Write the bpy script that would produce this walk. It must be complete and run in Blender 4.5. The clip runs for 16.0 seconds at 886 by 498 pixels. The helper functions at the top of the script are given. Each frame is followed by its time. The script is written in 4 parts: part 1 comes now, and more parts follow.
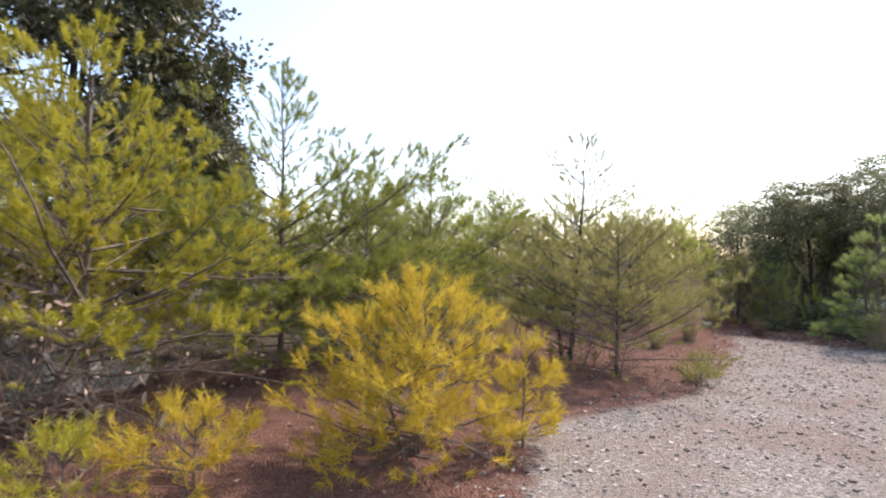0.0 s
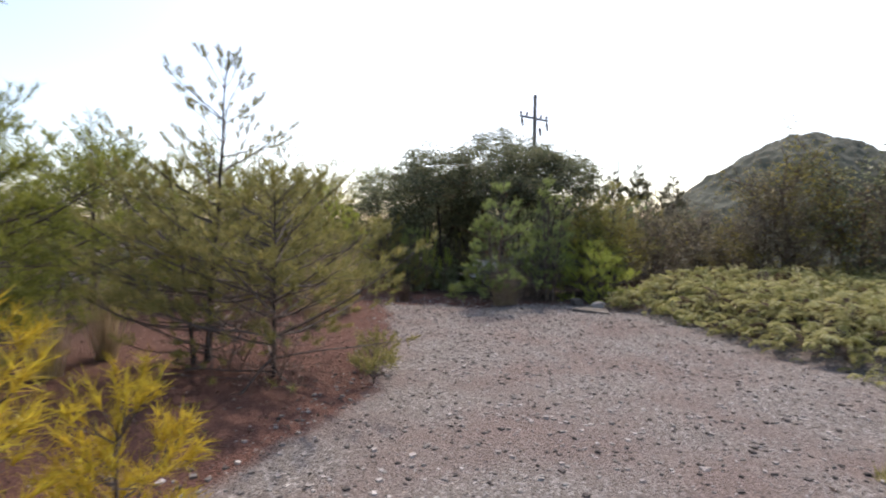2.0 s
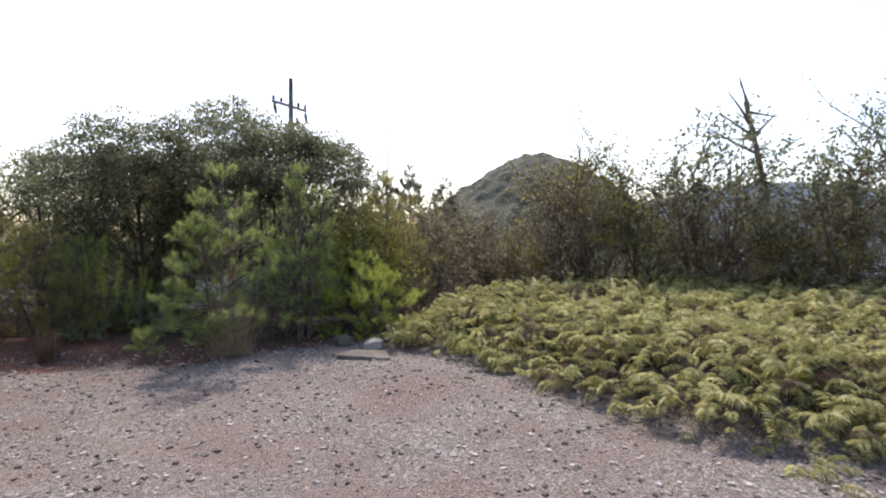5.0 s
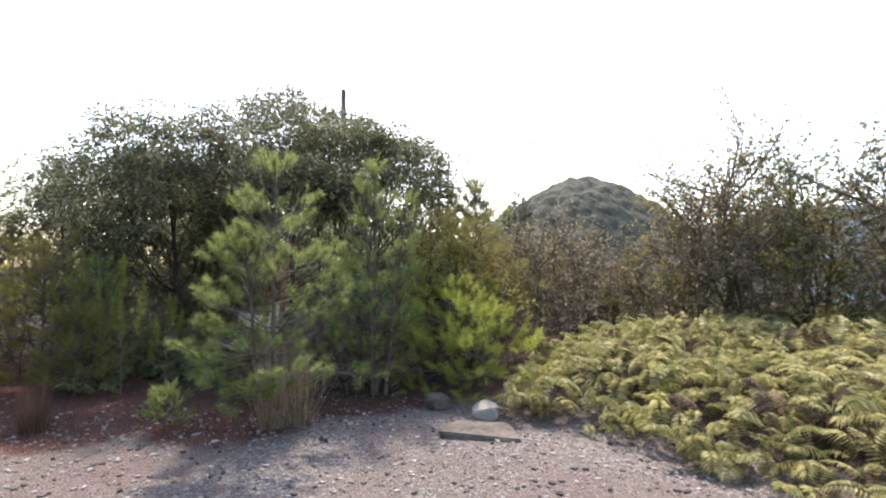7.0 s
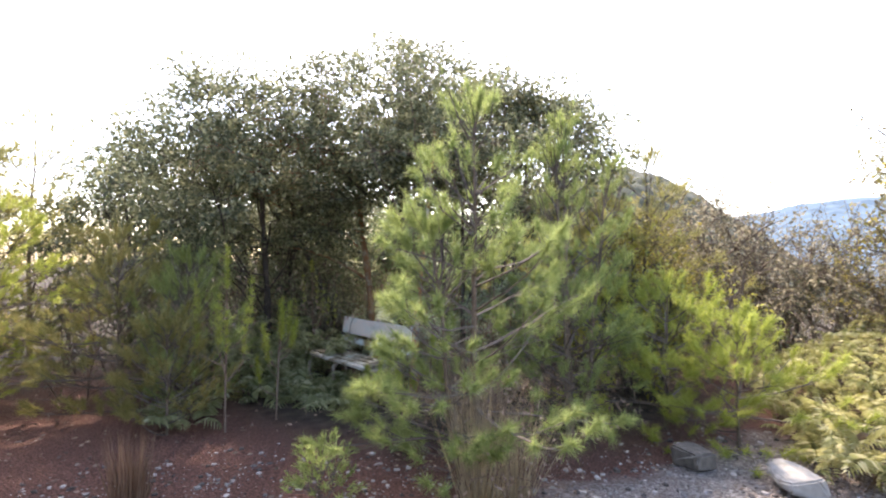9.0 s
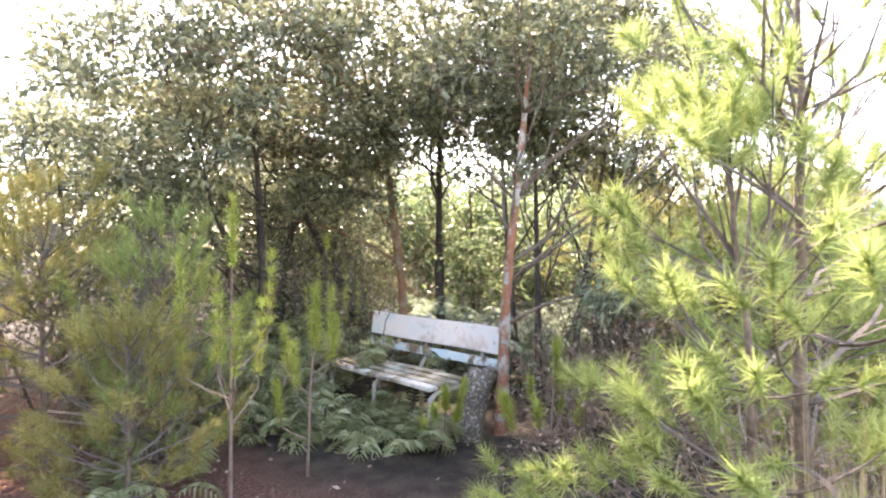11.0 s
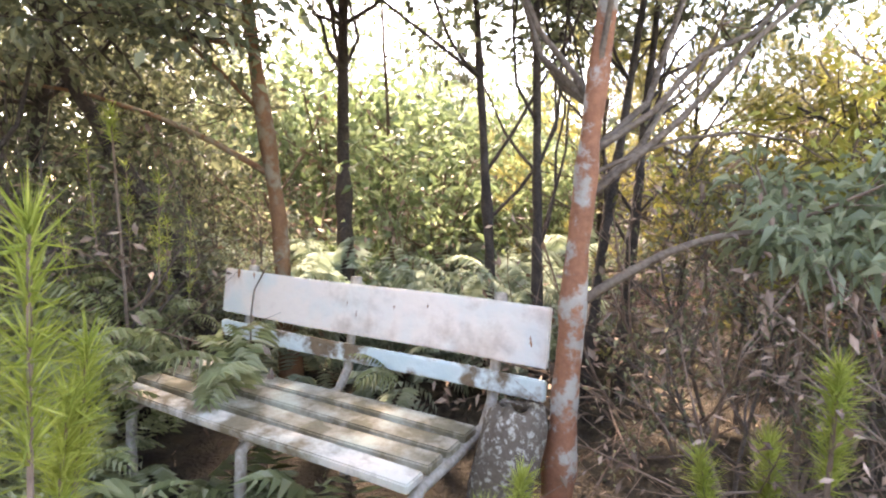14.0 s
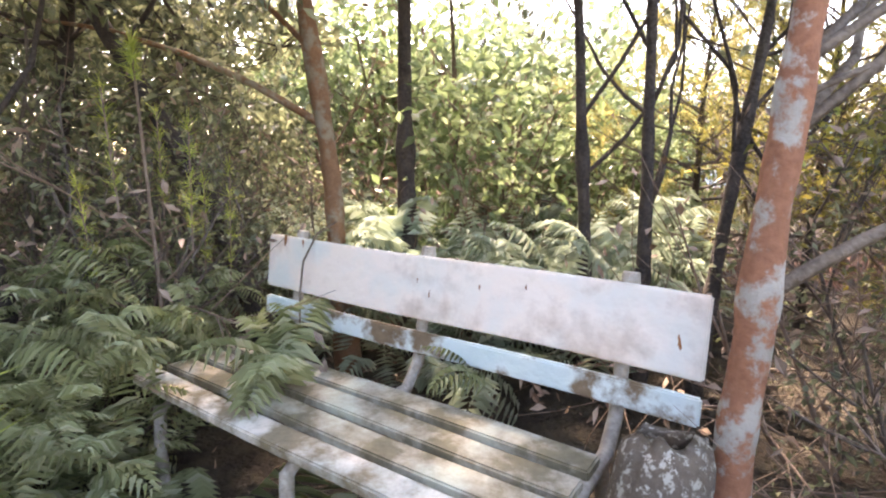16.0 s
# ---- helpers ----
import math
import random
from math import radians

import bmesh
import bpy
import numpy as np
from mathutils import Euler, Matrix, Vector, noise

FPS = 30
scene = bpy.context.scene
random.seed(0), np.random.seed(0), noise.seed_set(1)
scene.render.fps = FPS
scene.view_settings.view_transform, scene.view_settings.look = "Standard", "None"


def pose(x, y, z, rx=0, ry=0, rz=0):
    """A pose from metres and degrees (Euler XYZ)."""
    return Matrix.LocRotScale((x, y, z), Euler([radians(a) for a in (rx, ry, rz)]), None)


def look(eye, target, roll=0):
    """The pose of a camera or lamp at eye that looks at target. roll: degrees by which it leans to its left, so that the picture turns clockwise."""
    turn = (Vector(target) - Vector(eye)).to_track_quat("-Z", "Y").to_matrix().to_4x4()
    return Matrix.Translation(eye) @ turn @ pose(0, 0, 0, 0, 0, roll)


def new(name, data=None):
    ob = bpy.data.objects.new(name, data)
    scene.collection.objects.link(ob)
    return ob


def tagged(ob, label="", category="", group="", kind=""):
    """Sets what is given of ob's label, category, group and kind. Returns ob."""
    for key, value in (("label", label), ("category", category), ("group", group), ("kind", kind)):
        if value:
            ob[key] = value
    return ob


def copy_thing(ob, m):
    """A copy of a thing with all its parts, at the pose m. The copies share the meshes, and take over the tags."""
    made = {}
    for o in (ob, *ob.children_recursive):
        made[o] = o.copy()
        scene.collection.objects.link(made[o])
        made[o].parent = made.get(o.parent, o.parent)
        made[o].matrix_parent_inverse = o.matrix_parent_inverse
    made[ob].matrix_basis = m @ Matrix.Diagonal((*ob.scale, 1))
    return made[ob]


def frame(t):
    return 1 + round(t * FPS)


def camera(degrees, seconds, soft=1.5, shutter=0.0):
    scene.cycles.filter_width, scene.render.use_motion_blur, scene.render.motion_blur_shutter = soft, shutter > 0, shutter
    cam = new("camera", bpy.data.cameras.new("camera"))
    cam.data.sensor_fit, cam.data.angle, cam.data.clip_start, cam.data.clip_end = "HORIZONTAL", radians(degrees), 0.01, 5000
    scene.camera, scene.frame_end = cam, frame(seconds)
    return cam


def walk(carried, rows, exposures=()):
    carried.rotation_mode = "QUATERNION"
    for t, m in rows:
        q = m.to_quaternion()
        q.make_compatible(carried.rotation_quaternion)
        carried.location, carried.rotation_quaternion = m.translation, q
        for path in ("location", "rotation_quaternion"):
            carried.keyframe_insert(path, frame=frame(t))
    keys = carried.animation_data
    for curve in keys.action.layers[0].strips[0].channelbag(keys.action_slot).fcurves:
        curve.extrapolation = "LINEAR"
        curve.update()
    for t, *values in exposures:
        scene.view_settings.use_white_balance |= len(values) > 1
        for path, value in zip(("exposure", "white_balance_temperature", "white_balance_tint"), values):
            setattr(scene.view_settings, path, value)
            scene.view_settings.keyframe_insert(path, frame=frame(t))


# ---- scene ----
cam = camera(79.7, 16.0, soft=2.1, shutter=0.15)
PATH = [
    (0.0, (0.000, 0.000, 1.590), (0.000, 5.000, 1.660), 0.60),
    (0.5, (-0.094, 0.600, 1.590), (0.662, 5.542, 1.686), 0.60),
    (1.0, (-0.082, 1.259, 1.555), (1.152, 6.103, 1.633), 0.70),
    (1.5, (0.082, 1.741, 1.531), (1.800, 6.436, 1.444), 0.70),
    (2.0, (0.447, 2.106, 1.555), (3.530, 6.037, 1.345), 0.70),
    (2.5, (0.882, 2.506, 1.531), (4.735, 5.682, 1.261), 0.50),
    (3.0, (1.365, 2.812, 1.543), (5.696, 5.292, 1.238), 0.50),
    (3.5, (1.835, 3.283, 1.519), (6.277, 5.556, 1.197), 0.30),
    (4.0, (2.353, 3.612, 1.519), (6.822, 5.840, 1.258), 0.40),
    (6.5, (4.730, 5.765, 1.461), (9.046, 8.287, 1.574), 0.20),
    (7.0, (4.989, 6.307, 1.437), (9.251, 8.918, 1.568), 0.10),
    (7.5, (5.236, 6.930, 1.437), (9.423, 9.660, 1.550), 0.10),
    (8.0, (5.448, 7.471, 1.414), (9.602, 10.253, 1.483), 0.00),
    (8.5, (5.554, 8.095, 1.449), (9.689, 10.905, 1.492), 0.00),
    (9.0, (5.589, 8.648, 1.414), (9.719, 11.465, 1.492), -0.10),
    (9.5, (5.718, 9.201, 1.414), (9.849, 12.019, 1.414), 0.00),
    (12.0, (7.281, 11.257, 1.093), (11.912, 13.143, 1.110), 0.00),
    (12.5, (7.635, 11.552, 1.084), (12.408, 13.044, 1.049), 0.30),
    (13.0, (7.904, 11.863, 1.084), (12.750, 13.086, 0.927), 0.20),
    (13.5, (8.191, 12.027, 1.049), (13.062, 13.112, 0.735), 0.40),
    (14.0, (8.501, 12.133, 1.016), (13.334, 13.289, 0.459), 0.60),
    (14.5, (8.725, 12.289, 1.004), (13.547, 13.479, 0.421), 0.40),
    (15.0, (8.923, 12.379, 0.960), (13.724, 13.634, 0.351), 0.30),
    (15.5, (8.990, 12.388, 0.939), (13.729, 13.815, 0.226), 0.30),
    (16.0, (8.935, 12.392, 0.955), (13.591, 13.982, 0.061), 0.20),
]
walk(cam, [(t, look(eye, target, roll)) for t, eye, target, roll in PATH],
     [(0.0, 1.5, 6900, 14), (1.2, 1.0, 6900, 14), (2.2, 0.8, 6700, 14), (3.5, 0.9, 6700, 15), (7.0, 1.55, 6850, 15), (8.7, 2.2, 7050, 17), (9.5, 2.6, 7100, 18), (12.0, 4.05, 7950, 21), (12.9, 3.95, 8150, 21), (13.5, 3.7, 8150, 21), (14.2, 3.8, 8000, 21), (16.0, 3.75, 7900, 22)])

# ---- world, sun, exposure ----
SUN_AZ, SUN_EL = radians(-50), radians(50)      # yaw from +y, elevation
world = bpy.data.worlds.new("sky")
scene.world = world
world.use_nodes = True
wn = world.node_tree.nodes
sky = wn.new("ShaderNodeTexSky")
sky.sky_type = "NISHITA"
sky.sun_disc = False
sky.sun_elevation = SUN_EL
sky.sun_rotation = -SUN_AZ
sky.air_density, sky.dust_density, sky.ozone_density = 1.0, 1.6, 1.0
wn["Background"].inputs[1].default_value = 0.15
world.node_tree.links.new(sky.outputs[0], wn["Background"].inputs[0])
sun = new("sun", bpy.data.lights.new("sun", "SUN"))
sun.data.energy, sun.data.angle, sun.data.color = 2.5, radians(2.5), (1.0, 0.93, 0.84)
sun.matrix_world = look((0, 0, 0), (math.sin(SUN_AZ) * math.cos(SUN_EL), -math.cos(SUN_AZ) * math.cos(SUN_EL), -math.sin(SUN_EL)))


# ---- materials ----
def material(name, c1, c2, scale=8.0, rough=0.8, bump=0.3, island=0.0, through_light=0.0, metal=0.0, c3=None, spec=0.3):
    """Two noise scales mix c1 and c2; island: brightness spread between loose pieces; through_light: share of translucence."""
    m = bpy.data.materials.new(name)
    m.use_nodes = True
    nt = m.node_tree
    n, l = nt.nodes, nt.links
    b = n["Principled BSDF"]
    b.inputs["Roughness"].default_value = rough
    b.inputs["Metallic"].default_value = metal
    b.inputs["Specular IOR Level"].default_value = spec
    co = n.new("ShaderNodeTexCoord")
    fine, broad = n.new("ShaderNodeTexNoise"), n.new("ShaderNodeTexNoise")
    fine.inputs["Scale"].default_value, fine.inputs["Detail"].default_value = scale * 6, 6
    broad.inputs["Scale"].default_value, broad.inputs["Detail"].default_value = scale, 3
    for k in (fine, broad):
        l.new(co.outputs["Object"], k.inputs["Vector"])
    add = n.new("ShaderNodeMath")
    add.operation = "ADD"
    l.new(fine.outputs["Fac"], add.inputs[0])
    l.new(broad.outputs["Fac"], add.inputs[1])
    ramp = n.new("ShaderNodeMapRange")
    ramp.inputs[1].default_value, ramp.inputs[2].default_value = 0.75, 1.25
    l.new(add.outputs[0], ramp.inputs[0])
    mix = n.new("ShaderNodeMix")
    mix.data_type = "RGBA"
    mix.inputs[6].default_value, mix.inputs[7].default_value = (*c1, 1), (*c2, 1)
    l.new(ramp.outputs[0], mix.inputs[0])
    colour = mix.outputs[2]
    if island:
        geo = n.new("ShaderNodeNewGeometry")
        if c3:
            pick = n.new("ShaderNodeMapRange")
            pick.inputs[1].default_value, pick.inputs[2].default_value = 0.55, 1.0
            l.new(geo.outputs["Random Per Island"], pick.inputs[0])
            mix3 = n.new("ShaderNodeMix")
            mix3.data_type = "RGBA"
            l.new(pick.outputs[0], mix3.inputs[0])
            l.new(colour, mix3.inputs[6])
            mix3.inputs[7].default_value = (*c3, 1)
            colour = mix3.outputs[2]
        val = n.new("ShaderNodeMapRange")
        val.inputs[3].default_value, val.inputs[4].default_value = 1 - island, 1 + island
        l.new(geo.outputs["Random Per Island"], val.inputs[0])
        hsv = n.new("ShaderNodeHueSaturation")
        l.new(val.outputs[0], hsv.inputs["Value"])
        l.new(colour, hsv.inputs["Color"])
        colour = hsv.outputs[0]
    l.new(colour, b.inputs["Base Color"])
    if bump:
        bp = n.new("ShaderNodeBump")
        bp.inputs["Strength"].default_value, bp.inputs["Distance"].default_value = bump, 0.01
        l.new(fine.outputs["Fac"], bp.inputs["Height"])
        l.new(bp.outputs[0], b.inputs["Normal"])
    if through_light:
        tr, mx = n.new("ShaderNodeBsdfTranslucent"), n.new("ShaderNodeMixShader")
        l.new(colour, tr.inputs["Color"])
        mx.inputs[0].default_value = through_light
        l.new(b.outputs[0], mx.inputs[1])
        l.new(tr.outputs[0], mx.inputs[2])
        l.new(mx.outputs[0], n["Material Output"].inputs["Surface"])
    return m


def flaked(name, under, paint, tint, scale, lo, hi, rough=0.65):
    """Paint worn through in patches to the surface under it, with a faint stain in a second tint."""
    m = material(name, tuple(0.7 * c for c in under), under, scale * 1.5, rough + 0.15, 0.4)
    n, l = m.node_tree.nodes, m.node_tree.links
    b = n["Principled BSDF"]
    old = b.inputs["Base Color"].links[0].from_socket
    co = n.new("ShaderNodeTexCoord")
    worn, stain = n.new("ShaderNodeTexNoise"), n.new("ShaderNodeTexNoise")
    worn.inputs["Scale"].default_value, worn.inputs["Detail"].default_value, worn.inputs["Roughness"].default_value = scale, 9, 0.65
    stain.inputs["Scale"].default_value, stain.inputs["Detail"].default_value = 5.0, 4
    edge, soak = n.new("ShaderNodeMapRange"), n.new("ShaderNodeMapRange")
    edge.inputs[1].default_value, edge.inputs[2].default_value = lo, hi
    soak.inputs[1].default_value, soak.inputs[2].default_value = 0.45, 0.7
    tone, mix = n.new("ShaderNodeMix"), n.new("ShaderNodeMix")
    tone.data_type = mix.data_type = "RGBA"
    tone.inputs[6].default_value, tone.inputs[7].default_value = (*paint, 1), (*tint, 1)
    for k in (worn, stain):
        l.new(co.outputs["Object"], k.inputs["Vector"])
    l.new(worn.outputs["Fac"], edge.inputs[0])
    l.new(stain.outputs["Fac"], soak.inputs[0])
    l.new(soak.outputs[0], tone.inputs[0])
    l.new(edge.outputs[0], mix.inputs[0])
    l.new(old, mix.inputs[6])
    l.new(tone.outputs[2], mix.inputs[7])
    l.new(mix.outputs[2], b.inputs["Base Color"])
    return m


M_NEEDLE_GOLD = material("needles_gold", (0.47, 0.35, 0.04), (0.60, 0.41, 0.045), 1.5, 0.55, 0, 0.3, 0.5, c3=(0.46, 0.39, 0.05))
M_NEEDLE_YELLOW = material("needles_yellow_green", (0.40, 0.36, 0.04), (0.52, 0.44, 0.045), 1.2, 0.55, 0, 0.3, 0.5, c3=(0.24, 0.26, 0.05))
M_NEEDLE_GREEN = material("needles_green", (0.17, 0.20, 0.045), (0.25, 0.27, 0.05), 1.2, 0.5, 0, 0.35, 0.5, c3=(0.31, 0.30, 0.07))
M_NEEDLE_FRESH = material("needles_fresh_green", (0.215, 0.28, 0.09), (0.29, 0.345, 0.11), 1.2, 0.5, 0, 0.3, 0.6, c3=(0.36, 0.40, 0.16))
M_NEEDLE_CANDLE = material("needles_candle", (0.30, 0.36, 0.07), (0.40, 0.44, 0.09), 1.2, 0.5, 0, 0.25, 0.6, c3=(0.44, 0.46, 0.13))
M_NEEDLE_OLIVE = material("needles_olive", (0.22, 0.22, 0.07), (0.31, 0.28, 0.09), 1.2, 0.55, 0, 0.35, 0.45, c3=(0.36, 0.30, 0.12))
M_NEEDLE_DRY = material("needles_dry", (0.15, 0.09, 0.06), (0.24, 0.16, 0.11), 1.5, 0.8, 0, 0.3, 0.3)
M_LEAF_DARK = material("leaf_dark_green", (0.115, 0.13, 0.07), (0.165, 0.175, 0.095), 1.0, 0.5, 0, 0.45, 0.5, c3=(0.22, 0.22, 0.13), spec=0.5)
M_LEAF_DEEP = material("leaf_deep_green", (0.052, 0.056, 0.024), (0.08, 0.082, 0.036), 1.0, 0.4, 0, 0.45, 0.25, c3=(0.12, 0.11, 0.05), spec=0.4)
M_LEAF_BRIGHT = material("leaf_bright_green", (0.15, 0.205, 0.085), (0.22, 0.27, 0.125), 1.0, 0.4, 0, 0.4, 0.5, c3=(0.27, 0.31, 0.17), spec=0.5)
M_LEAF_BROWN = material("leaf_brown_green", (0.175, 0.15, 0.10), (0.225, 0.20, 0.125), 1.0, 0.5, 0, 0.45, 0.5, c3=(0.27, 0.235, 0.16), spec=0.4)
M_LEAF_OLIVE = material("leaf_yellow_olive", (0.18, 0.165, 0.05), (0.25, 0.22, 0.06), 1.0, 0.5, 0, 0.4, 0.4, c3=(0.33, 0.26, 0.06))
# one fern in a sunlit and a shaded tone, both put into the colour
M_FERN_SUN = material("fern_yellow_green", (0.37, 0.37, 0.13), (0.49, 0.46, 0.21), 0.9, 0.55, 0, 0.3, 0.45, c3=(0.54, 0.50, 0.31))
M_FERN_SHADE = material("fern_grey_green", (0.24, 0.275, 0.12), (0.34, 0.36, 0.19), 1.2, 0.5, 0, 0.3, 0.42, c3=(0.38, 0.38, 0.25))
M_FERN_PALE = material("fern_pale_green", (0.28, 0.34, 0.22), (0.38, 0.43, 0.31), 1.2, 0.45, 0, 0.3, 0.4, c3=(0.44, 0.47, 0.38), spec=0.5)
M_FERN_DEAD = material("fern_dead", (0.13, 0.09, 0.06), (0.22, 0.16, 0.11), 2.0, 0.85, 0, 0.35, 0.2)
M_GRASS_DRY = material("grass_dry", (0.36, 0.27, 0.16), (0.48, 0.38, 0.24), 2.0, 0.8, 0, 0.3, 0.3)
M_BARK_GREY = material("bark_grey_brown", (0.085, 0.06, 0.042), (0.20, 0.15, 0.11), 9, 0.9, 0.8)
M_BARK_DARK = material("bark_dark", (0.035, 0.028, 0.024), (0.085, 0.065, 0.055), 12, 0.9, 0.9)
M_BARK_RED = flaked("orange_bark_with_grey_lichen", (0.34, 0.15, 0.085), (0.40, 0.36, 0.31), (0.27, 0.24, 0.20), 7.0, 0.50, 0.56, 0.8)
M_BARK_BROWN = flaked("brown_bark_with_lichen", (0.25, 0.13, 0.07), (0.27, 0.22, 0.16), (0.20, 0.16, 0.11), 9.0, 0.50, 0.60, 0.8)
M_LEAF_GREY = material("leaf_grey_green", (0.20, 0.245, 0.13), (0.28, 0.32, 0.19), 1.0, 0.4, 0, 0.35, 0.5, c3=(0.34, 0.36, 0.24), spec=0.5)
M_LEAF_YELLOW = material("leaf_yellowing", (0.30, 0.28, 0.06), (0.40, 0.36, 0.08), 1.0, 0.5, 0, 0.4, 0.5, c3=(0.28, 0.32, 0.10))
M_STONE_DARK = material("dark_stone", (0.05, 0.042, 0.038), (0.13, 0.11, 0.10), 20, 0.9, 0.4, 0.4)
M_TWIG_PALE = material("twig_pale", (0.15, 0.10, 0.075), (0.26, 0.19, 0.145), 8, 0.9, 0.3)
M_TWIG = material("twig_grey", (0.08, 0.062, 0.052), (0.16, 0.13, 0.11), 8, 0.9, 0.3)
M_ROCK = material("rock_brown_grey", (0.09, 0.075, 0.062), (0.19, 0.165, 0.14), 3, 0.9, 0.9)
M_ROCK_PALE = material("rock_pale", (0.25, 0.23, 0.205), (0.39, 0.365, 0.335), 3, 0.9, 0.7)
M_STONE = material("gravel_stone", (0.24, 0.21, 0.19), (0.38, 0.34, 0.31), 20, 0.9, 0.4, 0.55)
M_LITTER = material("fallen_leaf", (0.17, 0.105, 0.075), (0.34, 0.25, 0.19), 5, 0.85, 0, 0.5)
M_PAINT = flaked("worn_white_paint", (0.50, 0.36, 0.26), (0.82, 0.70, 0.60), (0.66, 0.66, 0.60), 2.6, 0.28, 0.46)
M_PAINT_BLUE = flaked("flaking_pale_blue_paint", (0.22, 0.15, 0.09), (0.64, 0.68, 0.64), (0.48, 0.58, 0.56), 5.0, 0.43, 0.52)
M_SLAT = flaked("mossy_slat_with_paint_rests", (0.21, 0.175, 0.11), (0.58, 0.51, 0.42), (0.42, 0.43, 0.34), 5.0, 0.44, 0.64, 0.75)
M_SLAT_FRONT = flaked("slat_with_white_paint", (0.24, 0.19, 0.12), (0.66, 0.59, 0.50), (0.50, 0.52, 0.46), 6.0, 0.42, 0.58, 0.7)
M_STEEL = material("painted_steel", (0.24, 0.20, 0.16), (0.42, 0.37, 0.31), 12, 0.6, 0.2)
M_RUST = material("rust", (0.22, 0.08, 0.03), (0.38, 0.17, 0.07), 20, 0.9, 0.5)
M_LOG = flaked("dark_bark_with_pale_lichen", (0.15, 0.115, 0.085), (0.42, 0.38, 0.32), (0.28, 0.26, 0.21), 48.0, 0.53, 0.60, 0.8)
M_POLE = material("galvanised_steel", (0.20, 0.20, 0.20), (0.30, 0.30, 0.31), 3, 0.6, 0.1, metal=0.3)
M_INSULATOR = material("insulator", (0.10, 0.09, 0.09), (0.14, 0.13, 0.13), 5, 0.4, 0)


# ---- geometry tools ----
class Geo:
    def __init__(self):
        self.v, self.f, self.count = [], [], 0

    def add(self, verts, faces):
        self.v.append(np.asarray(verts, float).reshape(-1, 3))
        self.f.extend((np.asarray(faces, int) + self.count).tolist())
        self.count += len(self.v[-1])

    def tube(self, pts, radii, sides=6, cap=True):
        pts = np.asarray(pts, float)
        n = len(pts)
        tang = np.gradient(pts, axis=0)
        tang /= np.linalg.norm(tang, axis=1)[:, None] + 1e-9
        up = np.array((0, 0, 1.0)) if abs(tang[0][2]) < 0.9 else np.array((1.0, 0, 0))
        a = np.cross(tang, up)
        a /= np.linalg.norm(a, axis=1)[:, None] + 1e-9
        b = np.cross(tang, a)
        ang = np.arange(sides) * 2 * math.pi / sides
        r = np.asarray(radii, float)[:, None, None]
        ring = pts[:, None] + r * (np.cos(ang)[None, :, None] * a[:, None] + np.sin(ang)[None, :, None] * b[:, None])
        i, j = np.meshgrid(np.arange(n - 1), np.arange(sides), indexing="ij")
        k = (j + 1) % sides
        quads = np.stack([i * sides + j, (i + 1) * sides + j, (i + 1) * sides + k, i * sides + k], -1).reshape(-1, 4)
        self.add(ring, quads)
        if cap:
            self.f.append([self.count - sides + q for q in range(sides)])

    def blades(self, base, way, length, width, rng, bend=0.0):
        """One slim triangle for each base point."""
        m = len(base)
        side = np.cross(way, rng.normal(size=(m, 3)))
        side /= np.linalg.norm(side, axis=1)[:, None] + 1e-9
        w = np.broadcast_to(np.asarray(width, float), (m,))[:, None] / 2
        ln = np.broadcast_to(np.asarray(length, float), (m,))[:, None]
        v = np.stack([base - side * w, base + side * w, base + way * ln], 1).reshape(-1, 3)
        self.add(v, np.arange(3 * m).reshape(-1, 3))

    def leaves(self, base, way, length, width, rng, droop=0.0):
        """One folded lozenge of two faces for each base point."""
        m = len(base)
        side = np.cross(way, rng.normal(size=(m, 3)))
        side /= np.linalg.norm(side, axis=1)[:, None] + 1e-9
        nrm = np.cross(side, way)
        ln = np.broadcast_to(np.asarray(length, float), (m,))[:, None]
        w = np.broadcast_to(np.asarray(width, float), (m,))[:, None] / 2
        mid = base + way * ln * 0.45 + nrm * w * 0.35
        tip = base + way * ln + np.array((0, 0, -1.0)) * ln * droop
        v = np.stack([base, mid - side * w, tip, mid + side * w], 1).reshape(-1, 3)
        i = np.arange(m)[:, None] * 4
        self.add(v, np.concatenate([i + np.array([0, 1, 2]), i + np.array([0, 2, 3])]))

    def box(self, lo, hi, m=None):
        c = np.array([(x, y, z) for x in (lo[0], hi[0]) for y in (lo[1], hi[1]) for z in (lo[2], hi[2])], float)
        if m is not None:
            c = np.array([m @ Vector(q) for q in c])
        self.add(c, [(0, 1, 3, 2), (4, 6, 7, 5), (0, 4, 5, 1), (2, 3, 7, 6), (0, 2, 6, 4), (1, 5, 7, 3)])

    def mesh(self, name, mat, smooth=False):
        me = bpy.data.meshes.new(name)
        me.from_pydata(np.concatenate(self.v).tolist() if self.v else [], [], self.f)
        me.materials.append(mat)
        if smooth:
            me.polygons.foreach_set("use_smooth", [True] * len(me.polygons))
        me.update()
        return me


def part(name, geo, mat, parent, label="", smooth=False):
    ob = new(name, geo.mesh(name, mat, smooth) if isinstance(geo, Geo) else geo)
    ob.parent = parent
    return tagged(ob, label)


def thing(name, m, label, category, group="", kind=""):
    ob = new(name)
    ob.matrix_world = m
    return tagged(ob, label, category, group, kind)


def unit(v):
    v = np.asarray(v, float)
    return v / (np.linalg.norm(v, axis=-1, keepdims=True) + 1e-9)


